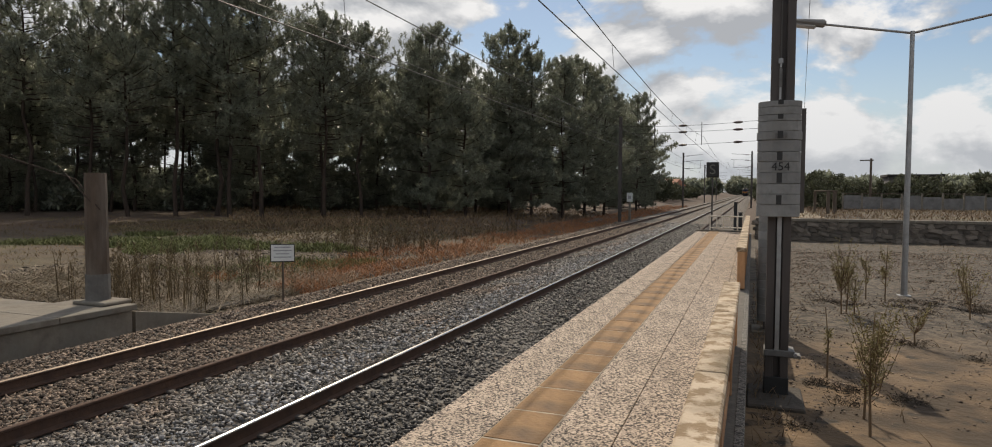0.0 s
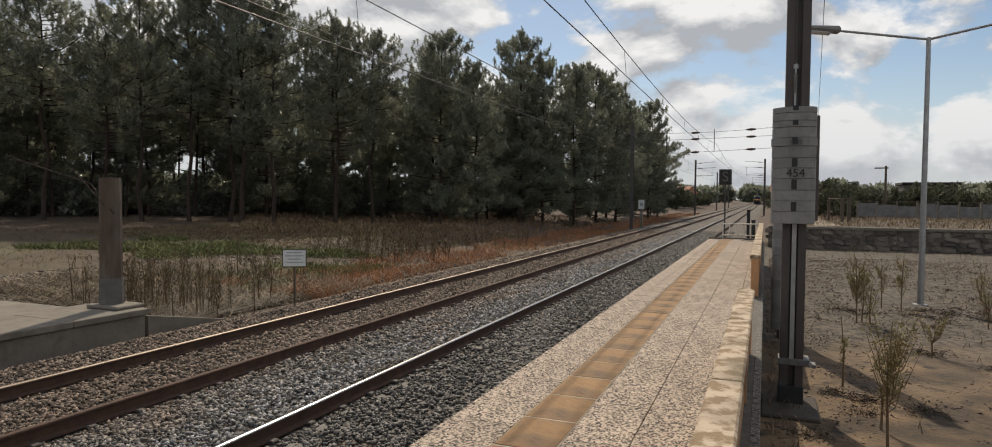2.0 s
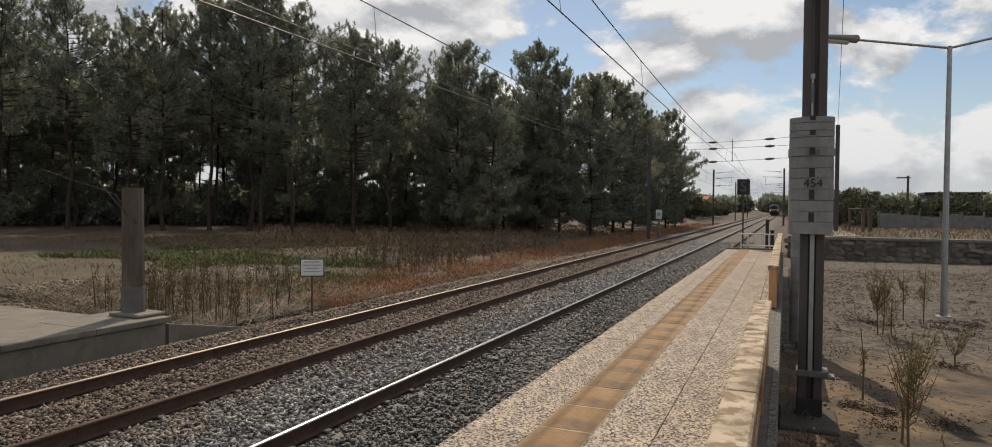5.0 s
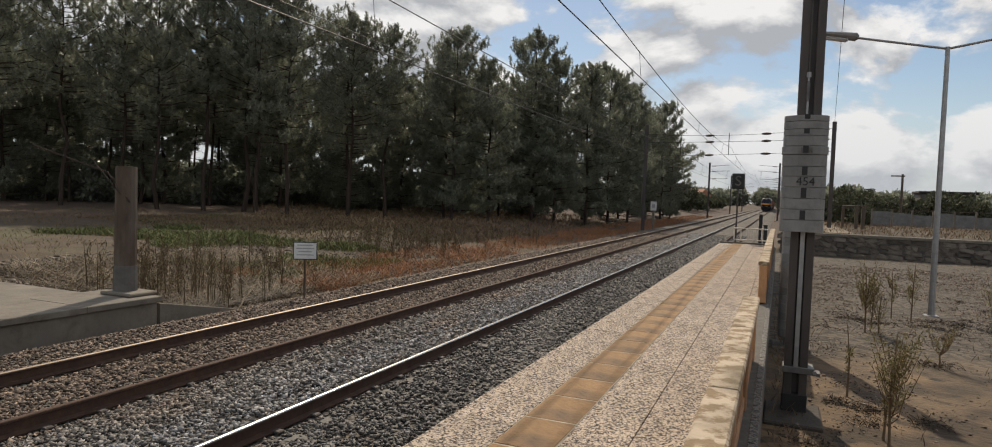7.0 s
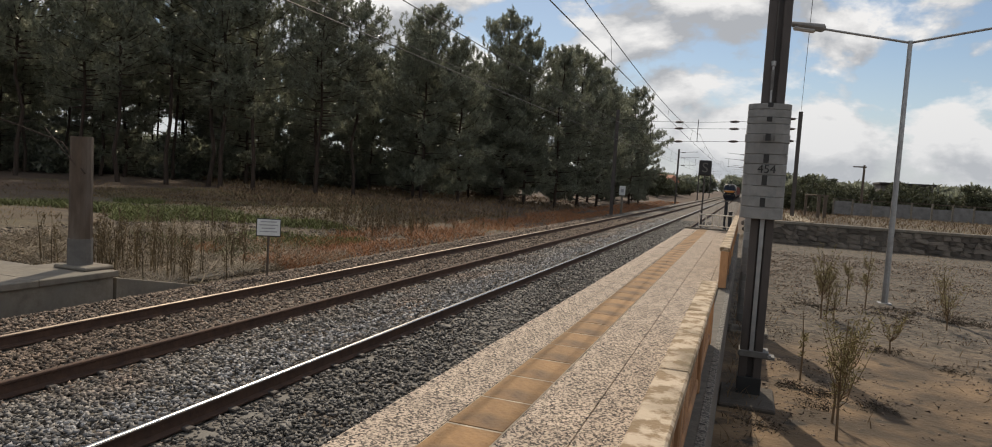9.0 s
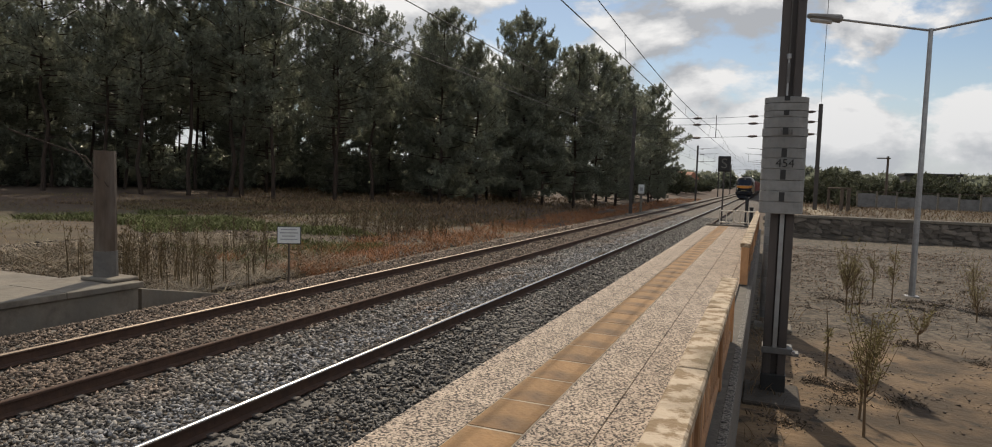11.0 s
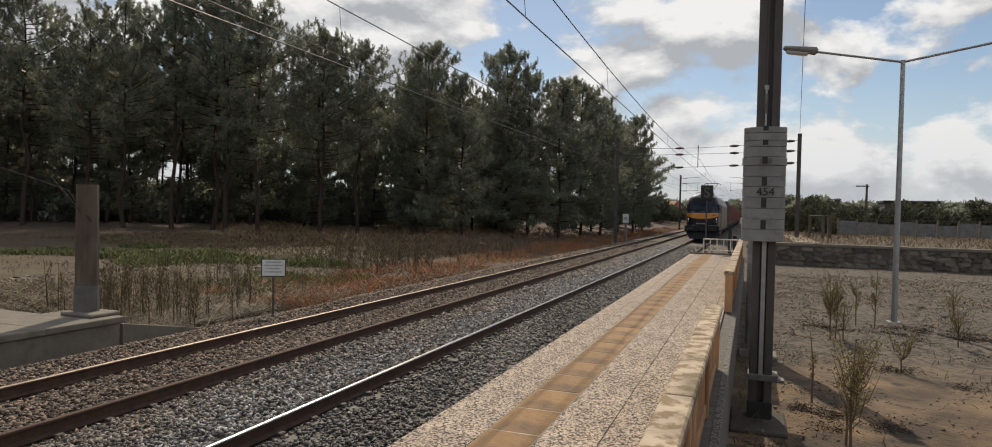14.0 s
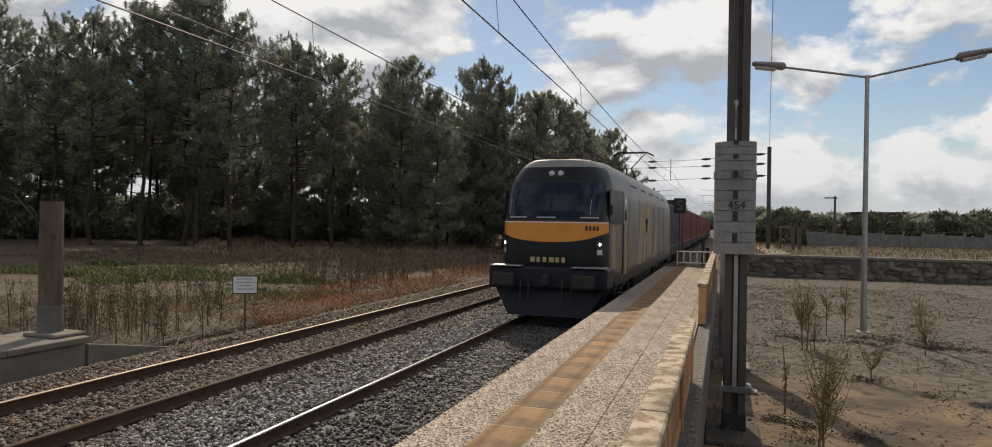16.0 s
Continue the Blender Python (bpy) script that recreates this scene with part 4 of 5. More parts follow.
def plant_pines():
    kinds = [make_pine(11, 15.5, 1.0, 3.9, 0, 1950, 34), make_pine(12, 15.8, 1.1, 3.2, 0, 1600, 34), make_pine(13, 16.5, 7.0, 3.3, 0.5, 760, 32),
             make_pine(14, 15.0, 7.2, 2.9, -0.4, 720, 32), make_pine(15, 14.5, 1.1, 2.9, 0.3, 1450, 34), make_pine(16, 17.5, 5.6, 4.2, 0.2, 1150, 34)]
    spots = [  # kind, x, y, height, turn
        (0, -16.0, 45.6, 14.3, 10), (0, -17.6, 47.5, 13.2, 120), (4, -13.6, 47.0, 12.2, 200), (1, -12.5, 53.8, 15.9, 40), (1, -11.0, 55.4, 14.2, 160),
        (4, -9.2, 58.8, 14.4, 80), (0, -8.9, 66.0, 15.6, 220), (1, -8.2, 72.0, 15.0, 300), (0, -7.6, 90.0, 15.4, 20), (4, -8.6, 84.0, 14.0, 150),
        (4, -7.4, 97.0, 12.0, 250), (1, -10.5, 78.0, 15.0, 65), (0, -10.8, 94.0, 14.5, 130), (4, -11.5, 66.0, 14.0, 35), (0, -14.5, 60.0, 14.5, 275), (4, -9.5, 104.0, 12.5, 190), (5, -21.5, 40.2, 14.6, 60), (2, -22.8, 41.8, 14.6, 140), (3, -20.2, 43.0, 14.2, 330),
        (5, -26.6, 36.5, 17.2, 15), (2, -28.2, 37.0, 17.4, 95), (5, -24.8, 37.6, 15.6, 190), (3, -29.8, 35.0, 16.0, 240), (2, -31.8, 33.0, 15.0, 310),
        (5, -34.0, 32.0, 14.4, 75), (3, -36.5, 29.5, 15.5, 170), (2, -39.5, 27.0, 15.0, 20), (5, -42.0, 24.0, 15.5, 260), (3, -45.0, 20.0, 15.5, 110), (2, -48.0, 15.0, 15.0, 50)]
    rng = random.Random(21)
    # deeper rows of the wood
    for row, d in enumerate((5.0, 11.0, 19.0, 29.0)):
        for i in range(12):
            s = i / 11
            x = -13.0 + (-48.0 + 13.0) * s - d * 0.55 + rng.uniform(-1.4, 1.4)
            y = 58.0 + (18.0 - 58.0) * s + d * 0.85 + rng.uniform(-1.4, 1.4)
            spots.append((rng.choice((2, 3, 0, 2, 1, 4, 5)), x, y, rng.uniform(12.0, 15.0), rng.uniform(0, 360)))
    # the wood is deepest away from the line: slim trunks and low crowns close it
    for i in range(22):
        s = 0.42 + 0.58 * (i + rng.random()) / 22
        d = rng.uniform(3.0, 34.0)
        x = -13.0 - 35.0 * s - d * 0.6 + rng.uniform(-1.5, 1.5)
        y = 58.0 - 40.0 * s + d * 0.75 + rng.uniform(-1.5, 1.5)
        spots.append((rng.choice((3, 4, 1, 2, 0)), x, y, rng.uniform(10.5, 14.0), rng.uniform(0, 360)))
    hs = (15.5, 15.8, 16.5, 15.0, 14.5, 17.5)
    used = set()
    for k, x, y, h, a in spots:
        m = pose(x, y, ground_z(x, y), 0, 0, a) @ Matrix.Diagonal((*(h / hs[k],) * 3, 1))
        if k not in used:
            kinds[k].matrix_world = m
            used.add(k)
        else:
            made = copy_thing(kinds[k], pose(0, 0, 0))
            made.matrix_basis = m


plant_pines()


# ---- undergrowth ----
def scatter(rng, n, x0, x1, y0, y1, power=1.0):
    x = x0 + (x1 - x0) * rng.random(n)
    y = y0 + (y1 - y0) * rng.random(n) ** power
    z = np.array([ground_z(a, b) for a, b in zip(x, y)])
    return np.stack([x, y, z], 1)


def upright_blades(rng, p, length, width, lean):
    n = len(p)
    a = rng.random(n) * math.tau
    L = length * (0.45 + 0.9 * rng.random(n))
    s = np.stack([np.cos(a), np.sin(a), np.zeros(n)], 1) * (width / 2)
    ln = rng.normal(0, lean, (n, 2))
    tip = p + np.stack([ln[:, 0] * L, ln[:, 1] * L, L], 1)
    mid = p * 0.5 + tip * 0.5 + np.stack([ln[:, 0], ln[:, 1], np.zeros(n)], 1) * (-0.12 * L[:, None])
    v = np.stack([p - s, p + s, mid + s * 0.8, mid - s * 0.8, tip + s * 0.2, tip - s * 0.2], 1).reshape(-1, 3)
    i = np.arange(n)[:, None] * 6
    f = np.concatenate([i + np.array([[0, 1, 2, 3]]), i + np.array([[3, 2, 4, 5]])], 0)
    return v, f


def build_grass():
    rng = np.random.default_rng(7)
    p = scatter(rng, 30000, -33, -4.6, 9, 58)
    keep = np.array([noise.noise((a * 0.35, b * 0.35, 1.0)) > -0.15 for a, b, _ in p])
    v, f = upright_blades(rng, p[keep], 0.10, 0.018, 0.8)
    fast_mesh("dry_grass", v, f, M_GRASS, "short dry grass over the trackside field", "grass")
    p = scatter(rng, 22000, -26, -8, 23, 42)
    v, f = upright_blades(rng, p, 0.11, 0.030, 1.0)
    fast_mesh("field_grass", v, f, M_FIELDG, "brown trodden grass before the wood", "grass")
    # a narrow band of weeds that follows the track
    p = scatter(rng, 26000, -19, -6.3, 15.0, 25.0)
    keep = np.array([noise.noise((a * 0.35 + 5, b * 0.35, 2.0)) + 0.24 - 0.12 * abs(b - 19.3 + 0.12 * (a + 9)) > 0 for a, b, _ in p])
    v, f = upright_blades(rng, p[keep], 0.17, 0.04, 0.9)
    fast_mesh("green_weeds", v, f, M_GREEN, "band of low green weeds in the field", "weeds")
    # clods and broken stalks on the field
    n = 15000
    p = scatter(rng, n, -12, -4.5, 9.5, 30, 1.6)
    sz = (0.02 + 0.06 * rng.random(n) ** 2)
    base = np.array([(1, 0, 0), (-1, 0, 0), (0, 1, 0), (0, -1, 0), (0, 0, 0.6), (0, 0, -0.6)], float)
    vv = (base[None] + rng.normal(0, 0.35, (n, 6, 3))) * sz[:, None, None] + p[:, None, :]
    ff = np.array([(0, 2, 4), (2, 1, 4), (1, 3, 4), (3, 0, 4), (2, 0, 5), (1, 2, 5), (3, 1, 5), (0, 3, 5)])
    fast_mesh("field_clods", vv.reshape(-1, 3), (ff[None] + 6 * np.arange(n)[:, None, None]).reshape(-1, 3), M_CLOD, "grey clods and rubble on the field", "soil")
    p = scatter(rng, 12000, -11, -4.4, 10.5, 18)
    v, f = upright_blades(rng, p, 0.20, 0.022, 2.4)
    fast_mesh("broken_stalks", v, f, M_STRAW, "flattened pale straw on the field rubble", "straw")
    # brown litter and scrub under the wood
    p = scatter(rng, 14000, -45, -8, 28, 75)
    keep = np.array([(b - 36) > -(a + 22) * 0.9 - 4 for a, b, _ in p])
    v, f = upright_blades(rng, p[keep], 0.30, 0.05, 0.8)
    fast_mesh("forest_litter", v, f, M_DRY, "brown undergrowth and litter below the pines", "undergrowth")
    # tall dry stalks beside the old platform end, and a looser stand further on
    cl = np.concatenate([scatter(rng, 46, -8.4, -4.9, 10.8, 12.8), scatter(rng, 10, -5.2, -3.9, 11.2, 14.2), scatter(rng, 12, -10.0, -6.6, 14.0, 18.0)])
    cl2 = scatter(rng, 52, -10.5, -6.4, 22.5, 27.5)
    cl3 = scatter(rng, 24, -8.5, -4.6, 15.0, 40.0)
    tall = np.concatenate([0.75 + 0.55 * rng.random(len(cl)), 0.6 + 0.4 * rng.random(len(cl2)), 0.35 + 0.5 * rng.random(len(cl3))])
    cl = np.concatenate([cl, cl2, cl3])
    base = np.repeat(cl, 3, axis=0)
    base[:, :2] += rng.normal(0, 0.025, (len(base), 2))
    v, f = upright_blades(rng, base, 1.0, 0.020, 0.07)
    k = np.repeat(np.repeat(tall, 3), 6)
    foot = np.repeat(base, 6, axis=0)
    order = v.reshape(-1, 3)
    order[:, 2] = foot[:, 2] + (order[:, 2] - foot[:, 2]) * k
    fast_mesh("tall_dry_weeds", order, f, M_STALK, "tall brown dry weed stalks beside the track", "weeds")
    per = 64
    q = rng.random((len(cl) * per, 1))
    up = np.repeat(tall, per)[:, None] * (0.30 + 0.78 * q)
    sd = np.repeat(cl, per, axis=0) + rng.normal(0, 1, (len(q), 3)) * np.array((0.040, 0.040, 0.01)) * (1.15 - 0.75 * q)
    sd[:, 2:] += up
    v, f = blades(rng, sd, 1, 0.085, 0.015, 0.02, up=1.5)
    fast_mesh("weed_seed_heads", v, f, M_STALK, "feathery brown seed heads of dry weeds", "weeds")
    # rust-coloured verge plants
    p = scatter(rng, 22000, -8.0, -4.2, 15, 130, 1.6)
    keep = np.array([noise.noise((a * 0.7, b * 0.4, 6.0)) > -0.22 for a, b, _ in p])
    v, f = upright_blades(rng, p[keep], 0.24, 0.018, 0.95)
    fast_mesh("verge_grass", v, f, M_RUSTG, "reddish dry grass on the track verge", "grass")
    p = scatter(rng, 9000, 8.5, 40, 42.5, 75)
    v, f = upright_blades(rng, p, 0.22, 0.035, 0.6)
    fast_mesh("bank_grass", v, f, M_DRY, "brown dry grass on the bank behind the stone wall", "grass")
    p = scatter(rng, 3400, 7.5, 26, 8, 41, 0.8)
    keep = np.array([noise.noise((a * 0.6, b * 0.45, 4.0)) > 0.10 for a, b, _ in p])
    v, f = upright_blades(rng, p[keep], 0.14, 0.018, 0.6)
    fast_mesh("yard_tufts", v, f, M_DRY, "sparse dead tufts on the bare yard", "weeds")
    # heaps of dead brush lying on the yard
    heaps = [(7.75, 10.75, 0.22, 90), (8.10, 10.45, 0.30, 150), (8.05, 9.85, 0.28, 120), (8.75, 10.2, 0.25, 80), (9.5, 14.1, 0.35, 160), (10.4, 13.2, 0.3, 90), (7.35, 8.7, 0.2, 70)]
    heaps += [(7.6 + 5.2 * rng.random(), 18.4 + 1.5 * rng.random(), 0.35, 60) for _ in range(22)]
    heaps += [(7.6 + 7.0 * rng.random(), 14.5 + 11 * rng.random(), 0.25, 40) for _ in range(14)]
    pts = np.concatenate([np.stack([x + r * rng.normal(0, 0.5, k), y + r * rng.normal(0, 0.5, k), np.zeros(k)], 1) for x, y, r, k in heaps])
    pts[:, 2] = [ground_z(a, b) + 0.005 + 0.03 * rng.random() for a, b, _ in pts]
    v, f = blades(rng, pts, 3, 0.07, 0.009, 0.03, droop=0.3, up=0.1)
    fast_mesh("dead_brush", v, f, M_BRUSH, "dark heaps of dead brush on the bare yard", "brush")
    # tufts in the strip between balustrade and mast
    p = scatter(rng, 500, 6.88, 7.3, 7.6, 22, 1.1)
    v, f = upright_blades(rng, p, 0.13, 0.014, 0.7)
    fast_mesh("ditch_tufts", v, f, M_DRY, "dry tufts in the shaded strip behind the platform", "weeds")


def build_yard_gravel():
    rng = np.random.default_rng(31)
    n = 60000
    x = 7.0 + 10 * rng.random(n) ** 1.3
    y = 7.5 + 28 * rng.random(n)
    keep = np.array([noise.noise((a * 0.55, b * 0.5, 9.0)) + 0.018 * (b - 14) > 0.02 + 0.75 * rng.random() - 0.30 for a, b in zip(x, y)])
    x, y = x[keep], y[keep]
    n = len(x)
    z = np.array([ground_z(a, b) for a, b in zip(x, y)])
    s = (0.005 + 0.015 * rng.random(n) ** 3) * (1 + 0.03 * y)
    base = np.array([(1, 0, 0), (-1, 0, 0), (0, 1, 0), (0, -1, 0), (0, 0, 0.6), (0, 0, -0.6)], float)
    v = (base[None] + rng.normal(0, 0.3, (n, 6, 3))) * s[:, None, None] + np.stack([x, y, z + 0.2 * s], 1)[:, None, :]
    f = np.array([(0, 2, 4), (2, 1, 4), (1, 3, 4), (3, 0, 4), (2, 0, 5), (1, 2, 5), (3, 1, 5), (0, 3, 5)])
    fast_mesh("yard_gravel", v.reshape(-1, 3), (f[None] + 6 * np.arange(n)[:, None, None]).reshape(-1, 3), M_STONE_R, "scattered gravel and clods on the bare yard", "gravel")


build_yard_gravel()
M_FIELDG = mat("brown_field_grass", (0.19, 0.13, 0.07), (0.095, 0.068, 0.036), 0.35, 0.9, island=0.45, stain=(0.12, 0.115, 0.045), stain_scale=0.2, stain_amount=0.8)
M_CLOD = mat("dusty_field_clods", (0.20, 0.165, 0.13), (0.085, 0.07, 0.055), 6, 0.95, island=0.6)
M_STRAW = mat("bleached_straw", (0.34, 0.28, 0.20), (0.18, 0.145, 0.10), 0.7, 0.9, island=0.5)
M_STALK = mat("brown_weed_stalks", (0.155, 0.112, 0.055), (0.07, 0.052, 0.028), 0.7, 0.9, island=0.4)
M_BRUSH = mat("dead_brush_twigs", (0.075, 0.055, 0.036), (0.035, 0.026, 0.018), 1.5, 0.95, island=0.4)
M_RUSTG = mat("rust_dry_grass", (0.40, 0.175, 0.07), (0.24, 0.105, 0.045), 0.3, 0.9, island=0.35)
build_grass()


def make_sapling(seed, h, rad, density, x, y, label, leaf):
    rng = np.random.default_rng(seed)
    t = thing("dry_shrub", label, "shrub", pose(x, y, ground_z(x, y) - 0.03), group="yard shrubs")
    bm = bmesh.new()
    add_tube(bm, [(0, 0, 0), (rng.normal(0, 0.02), 0, h * 0.5), (rng.normal(0, 0.04), rng.normal(0, 0.03), h * 0.95)], [0.018, 0.013, 0.005], 5)
    cents = []
    for i in range(density):
        z = h * (0.25 + 0.45 * rng.random())
        a = rng.random() * math.tau
        l = rad * (0.4 + 0.6 * rng.random())
        p1 = np.array((math.cos(a) * l, math.sin(a) * l, z + l * 1.9))
        add_tube(bm, [(0, 0, z), tuple(p1 * (0.5, 0.5, 0) + np.array((0, 0, z + l * 0.45))), tuple(p1)], [0.007, 0.005, 0.002], 4, caps=False)
        for q in np.linspace(0.35, 1.0, 6):
            cents.append(np.array((p1[0] * q, p1[1] * q, z + (p1[2] - z) * q)))
    bmesh.ops.recalc_face_normals(bm, faces=bm.faces)
    part("stem", bm, M_DRY, t)
    v, f = blades(rng, np.array(cents), 5, 0.05, 0.010, 0.03, up=0.6)
    fast_mesh("foliage", v, f, leaf, parent=t)
    return t


M_OLIVE = mat("olive_dry_leaves", (0.29, 0.24, 0.095), (0.18, 0.145, 0.06), 0.8, 0.85, island=0.35)
for k, (x, y, h, r, d) in enumerate(((8.74, 16.9, 1.55, 0.36, 44), (8.12, 8.62, 1.5, 0.30, 40), (7.92, 11.2, 1.15, 0.04, 5), (10.0, 19.4, 1.6, 0.2, 18), (8.86, 17.1, 1.2, 0.22, 16),
                                      (9.6, 19.6, 1.35, 0.16, 12), (9.6, 14.0, 0.5, 0.3, 12), (9.0, 16.9, 0.9, 0.2, 8), (11.3, 17.4, 0.7, 0.45, 20), (8.15, 9.3, 0.8, 0.12, 5),
                                      (12.3, 22.0, 0.9, 0.3, 14))):
    make_sapling(40 + k, h, r, d, x, y, "thin half-dry shrub growing from bare yard soil", M_OLIVE)


# ---- distance ----
def build_distance():
    rng = np.random.default_rng(9)

    def belt(name, label, pts, size, per, material):
        cs = []
        for x, y, h, w in pts:
            k = int(26 * w)
            c = rng.normal(0, 1, (k, 3))
            c /= np.linalg.norm(c, axis=1)[:, None]
            c *= rng.random((k, 1)) ** 0.4
            z0 = 0.6 if y > 60 else ground_z(x, y)
            cs.append(np.array((x, y, z0 + h * 0.5)) + c * np.array((w * 0.5, w * 0.5, h * 0.52)))
        v, f = blades(rng, np.concatenate(cs), per, size, size * 0.5, size * 0.8)
        fast_mesh(name, v, f, material, label, "trees")

    far = []
    for i in range(150):
        x = -170 + 420 * rng.random()
        if -14 < x < 22:
            continue
        far.append((x, 300 + 160 * rng.random(), 5 + 6 * rng.random(), 10 + 8 * rng.random()))
    for i in range(26):
        far.append((-16 + 40 * rng.random(), 620 + 60 * rng.random(), 9 + 8 * rng.random(), 14))
    belt("far_woods", "low distant wood along the horizon", far, 1.5, 9, M_NEEDLE)
    mid = []
    for i in range(110):
        mid.append((-8.5 - 34 * rng.random(), 100 + 160 * rng.random(), 2.0 + 3.2 * rng.random(), 3 + 4 * rng.random()))
    for i in range(20):
        mid.append((8 + 4 * rng.random(), 130 + 160 * rng.random(), 1.5 + 2 * rng.random(), 3 + 2 * rng.random()))
    belt("lineside_scrub", "mixed green scrub along the distant track", mid, 0.5, 12, M_LEAF)
    right = []
    for i in range(44):
        right.append((14 + 90 * rng.random(), 98 + 70 * rng.random(), 1.4 + 4.6 * rng.random() ** 1.6, 2.5 + 3.5 * rng.random()))
    for i in range(34):
        right.append((15 + 30 * rng.random(), 100 + 24 * rng.random(), 2.2 + 2.4 * rng.random(), 2.0 + 2.2 * rng.random()))
    belt("hedge_trees", "row of green bushy trees behind the yard", right, 0.32, 20, M_LEAF)
    under = []
    for i in range(210):
        q = rng.random()
        d = 7 + 36 * rng.random()
        under.append((-11.0 - 42 * q - d * 0.55, 60 - 46 * q + d * 0.85, 1.2 + 3.0 * rng.random() ** 1.3, 2.4 + 2.6 * rng.random()))
    for i in range(60):
        q = 0.45 + 0.55 * rng.random()
        d = 22 + 26 * rng.random()
        under.append((-11.0 - 42 * q - d * 0.55, 60 - 46 * q + d * 0.85, 3.0 + 2.4 * rng.random(), 2.6 + 2.6 * rng.random()))
    belt("understorey", "dark brush between the pine trunks", under, 0.3, 14, M_NEEDLE)
    near = []
    for i in range(11):
        near.append((10.6 + 4.2 * rng.random(), 66 + 14 * rng.random(), 1.4 + 2.2 * rng.random(), 1.6 + 1.2 * rng.random()))
    belt("bramble_thicket", "green bramble thicket beside a mast", near, 0.16, 34, M_LEAF)


build_distance()


def build_house(x, y, w, d, h, rz):
    b = thing("house", "small pale house with a red tiled roof", "house", pose(x, y, 0.4, 0, 0, rz), group="distant houses")
    part("wall", box(-w / 2, w / 2, -d / 2, d / 2, -0.5, h), M_PLASTER, b)
    bm = extrude_profile([(-w / 2 - 0.4, h - 0.05), (w / 2 + 0.4, h - 0.05), (0, h + w * 0.22)], -d / 2 - 0.4, d / 2 + 0.4)
    part("roof", bm, M_ROOF, b)
    for i in (-1, 1):
        part("window", box(i * w * 0.25 - 0.5, i * w * 0.25 + 0.5, -d / 2 - 0.05, -d / 2 + 0.05, 1.0, 2.3), M_GLASS, b)
    part("door", box(-0.5, 0.5, -d / 2 - 0.06, -d / 2 + 0.05, -0.2, 2.0), M_OLDWOOD, b)


build_house(13.5, 330, 14, 9, 5.5, 90)
build_house(-16, 190, 9, 8, 3.4, 75)


M_PANEL = mat("grey_fence_panel", (0.21, 0.205, 0.20), (0.12, 0.115, 0.11), 2, 0.85, bump=0.3)


def build_yard_things():
    f = thing("timber_frame", "three old timber posts joined by a top rail", "posts", pose(11.5, 53.6, 0.75))
    for x, y, w in ((-0.35, 1.6, 0.09), (0.38, 0.0, 0.11), (0.80, 0.0, 0.12)):
        part("post", box(x - w, x + w, y - w, y + w, -0.3, 1.6, 0.02), M_OLDWOOD, f)
    part("top_rail", box(0.2, 1.0, -0.10, 0.10, 1.6, 1.70, 0.02), M_OLDWOOD, f)
    bm = tube([(-0.40, 1.7, 1.65), (0.45, 0.0, 1.66)], 0.06, 6)
    part("cross_rail", bm, M_OLDWOOD, f)
    g = thing("field_fence", "low grey fence across the far field", "fence", pose(14.2, 66, 0.75))
    for i in range(16):
        part("post", box(i * 1.5 - 0.06, i * 1.5 + 0.06, -0.06, 0.06, -0.2, 1.5), M_CONC, g)
    for i in range(15):
        part("panel", box(i * 1.5 + 0.08, i * 1.5 + 1.42, -0.03, 0.03, 0.1, 1.3 - 0.12 * (i % 3), 0.01), M_PANEL, g)
    part("top_bar", box(0, 22.5, -0.03, 0.03, 1.42, 1.48), M_OLDWOOD, g)
    b = thing("low_shed", "long low dark shed with a flat roof", "shed", pose(31.5, 128, 0.6), group="distant sheds")
    part("wall", box(-3.6, 4, 0, 6, -0.4, 4.3), M_DKCONC, b)
    part("roof", box(-3.9, 4.3, -0.5, 6.4, 4.3, 4.7, 0.05), M_UNDER, b)
    for i in range(3):
        part("opening", box(-3.0 + 2.4 * i, -1.6 + 2.4 * i, -0.05, 0.1, 0.2, 2.6), M_GLASS, b)
    path = part("dirt_path", extrude_profile([(9.4, 0.78), (10.8, 0.78), (10.8, 0.83), (9.4, 0.83)], 43, 60), M_SOIL)
    tagged(path, "pale dirt path on the bank", "path", kind="structure")
    p = thing("wooden_pole", "thin wooden utility pole with a crossarm", "utility pole", pose(20.06, 92, 0.7))
    part("pole", tube([(0, 0, -0.3), (0, 0, 5.7)], [0.16, 0.12], 8), M_OLDWOOD, p)
    part("crossarm", box(-1.2, 0.25, -0.06, 0.06, 5.4, 5.54), M_OLDWOOD, p)


build_yard_things()

# ---- train ----
LOCO_W, LOCO_L = 1.49, 19.6


def nose_y(z):
    """How far the front stands back at height z."""
    if z < 1.0:
        return 0.10
    if z < 2.45:
        return 0.0 + 0.03 * (z - 1.0)
    return 0.045 + 0.50 * (z - 2.45) ** 1.25


def half_w(z):
    if z < 3.15:
        return LOCO_W
    q = min((z - 3.15) / 0.87, 1.0)
    return LOCO_W - 0.52 * (1 - math.sqrt(max(0.0, 1 - q * q))) - 0.10 * q


def front_pt(u, z, off=0.0):
    w = half_w(z)
    a = abs(u)
    y = nose_y(z) + 0.10 * a ** 2 + 0.62 * a ** 7
    x = w * (u * (1 - 0.09 * a ** 3))
    return Vector((x, y - off, z))


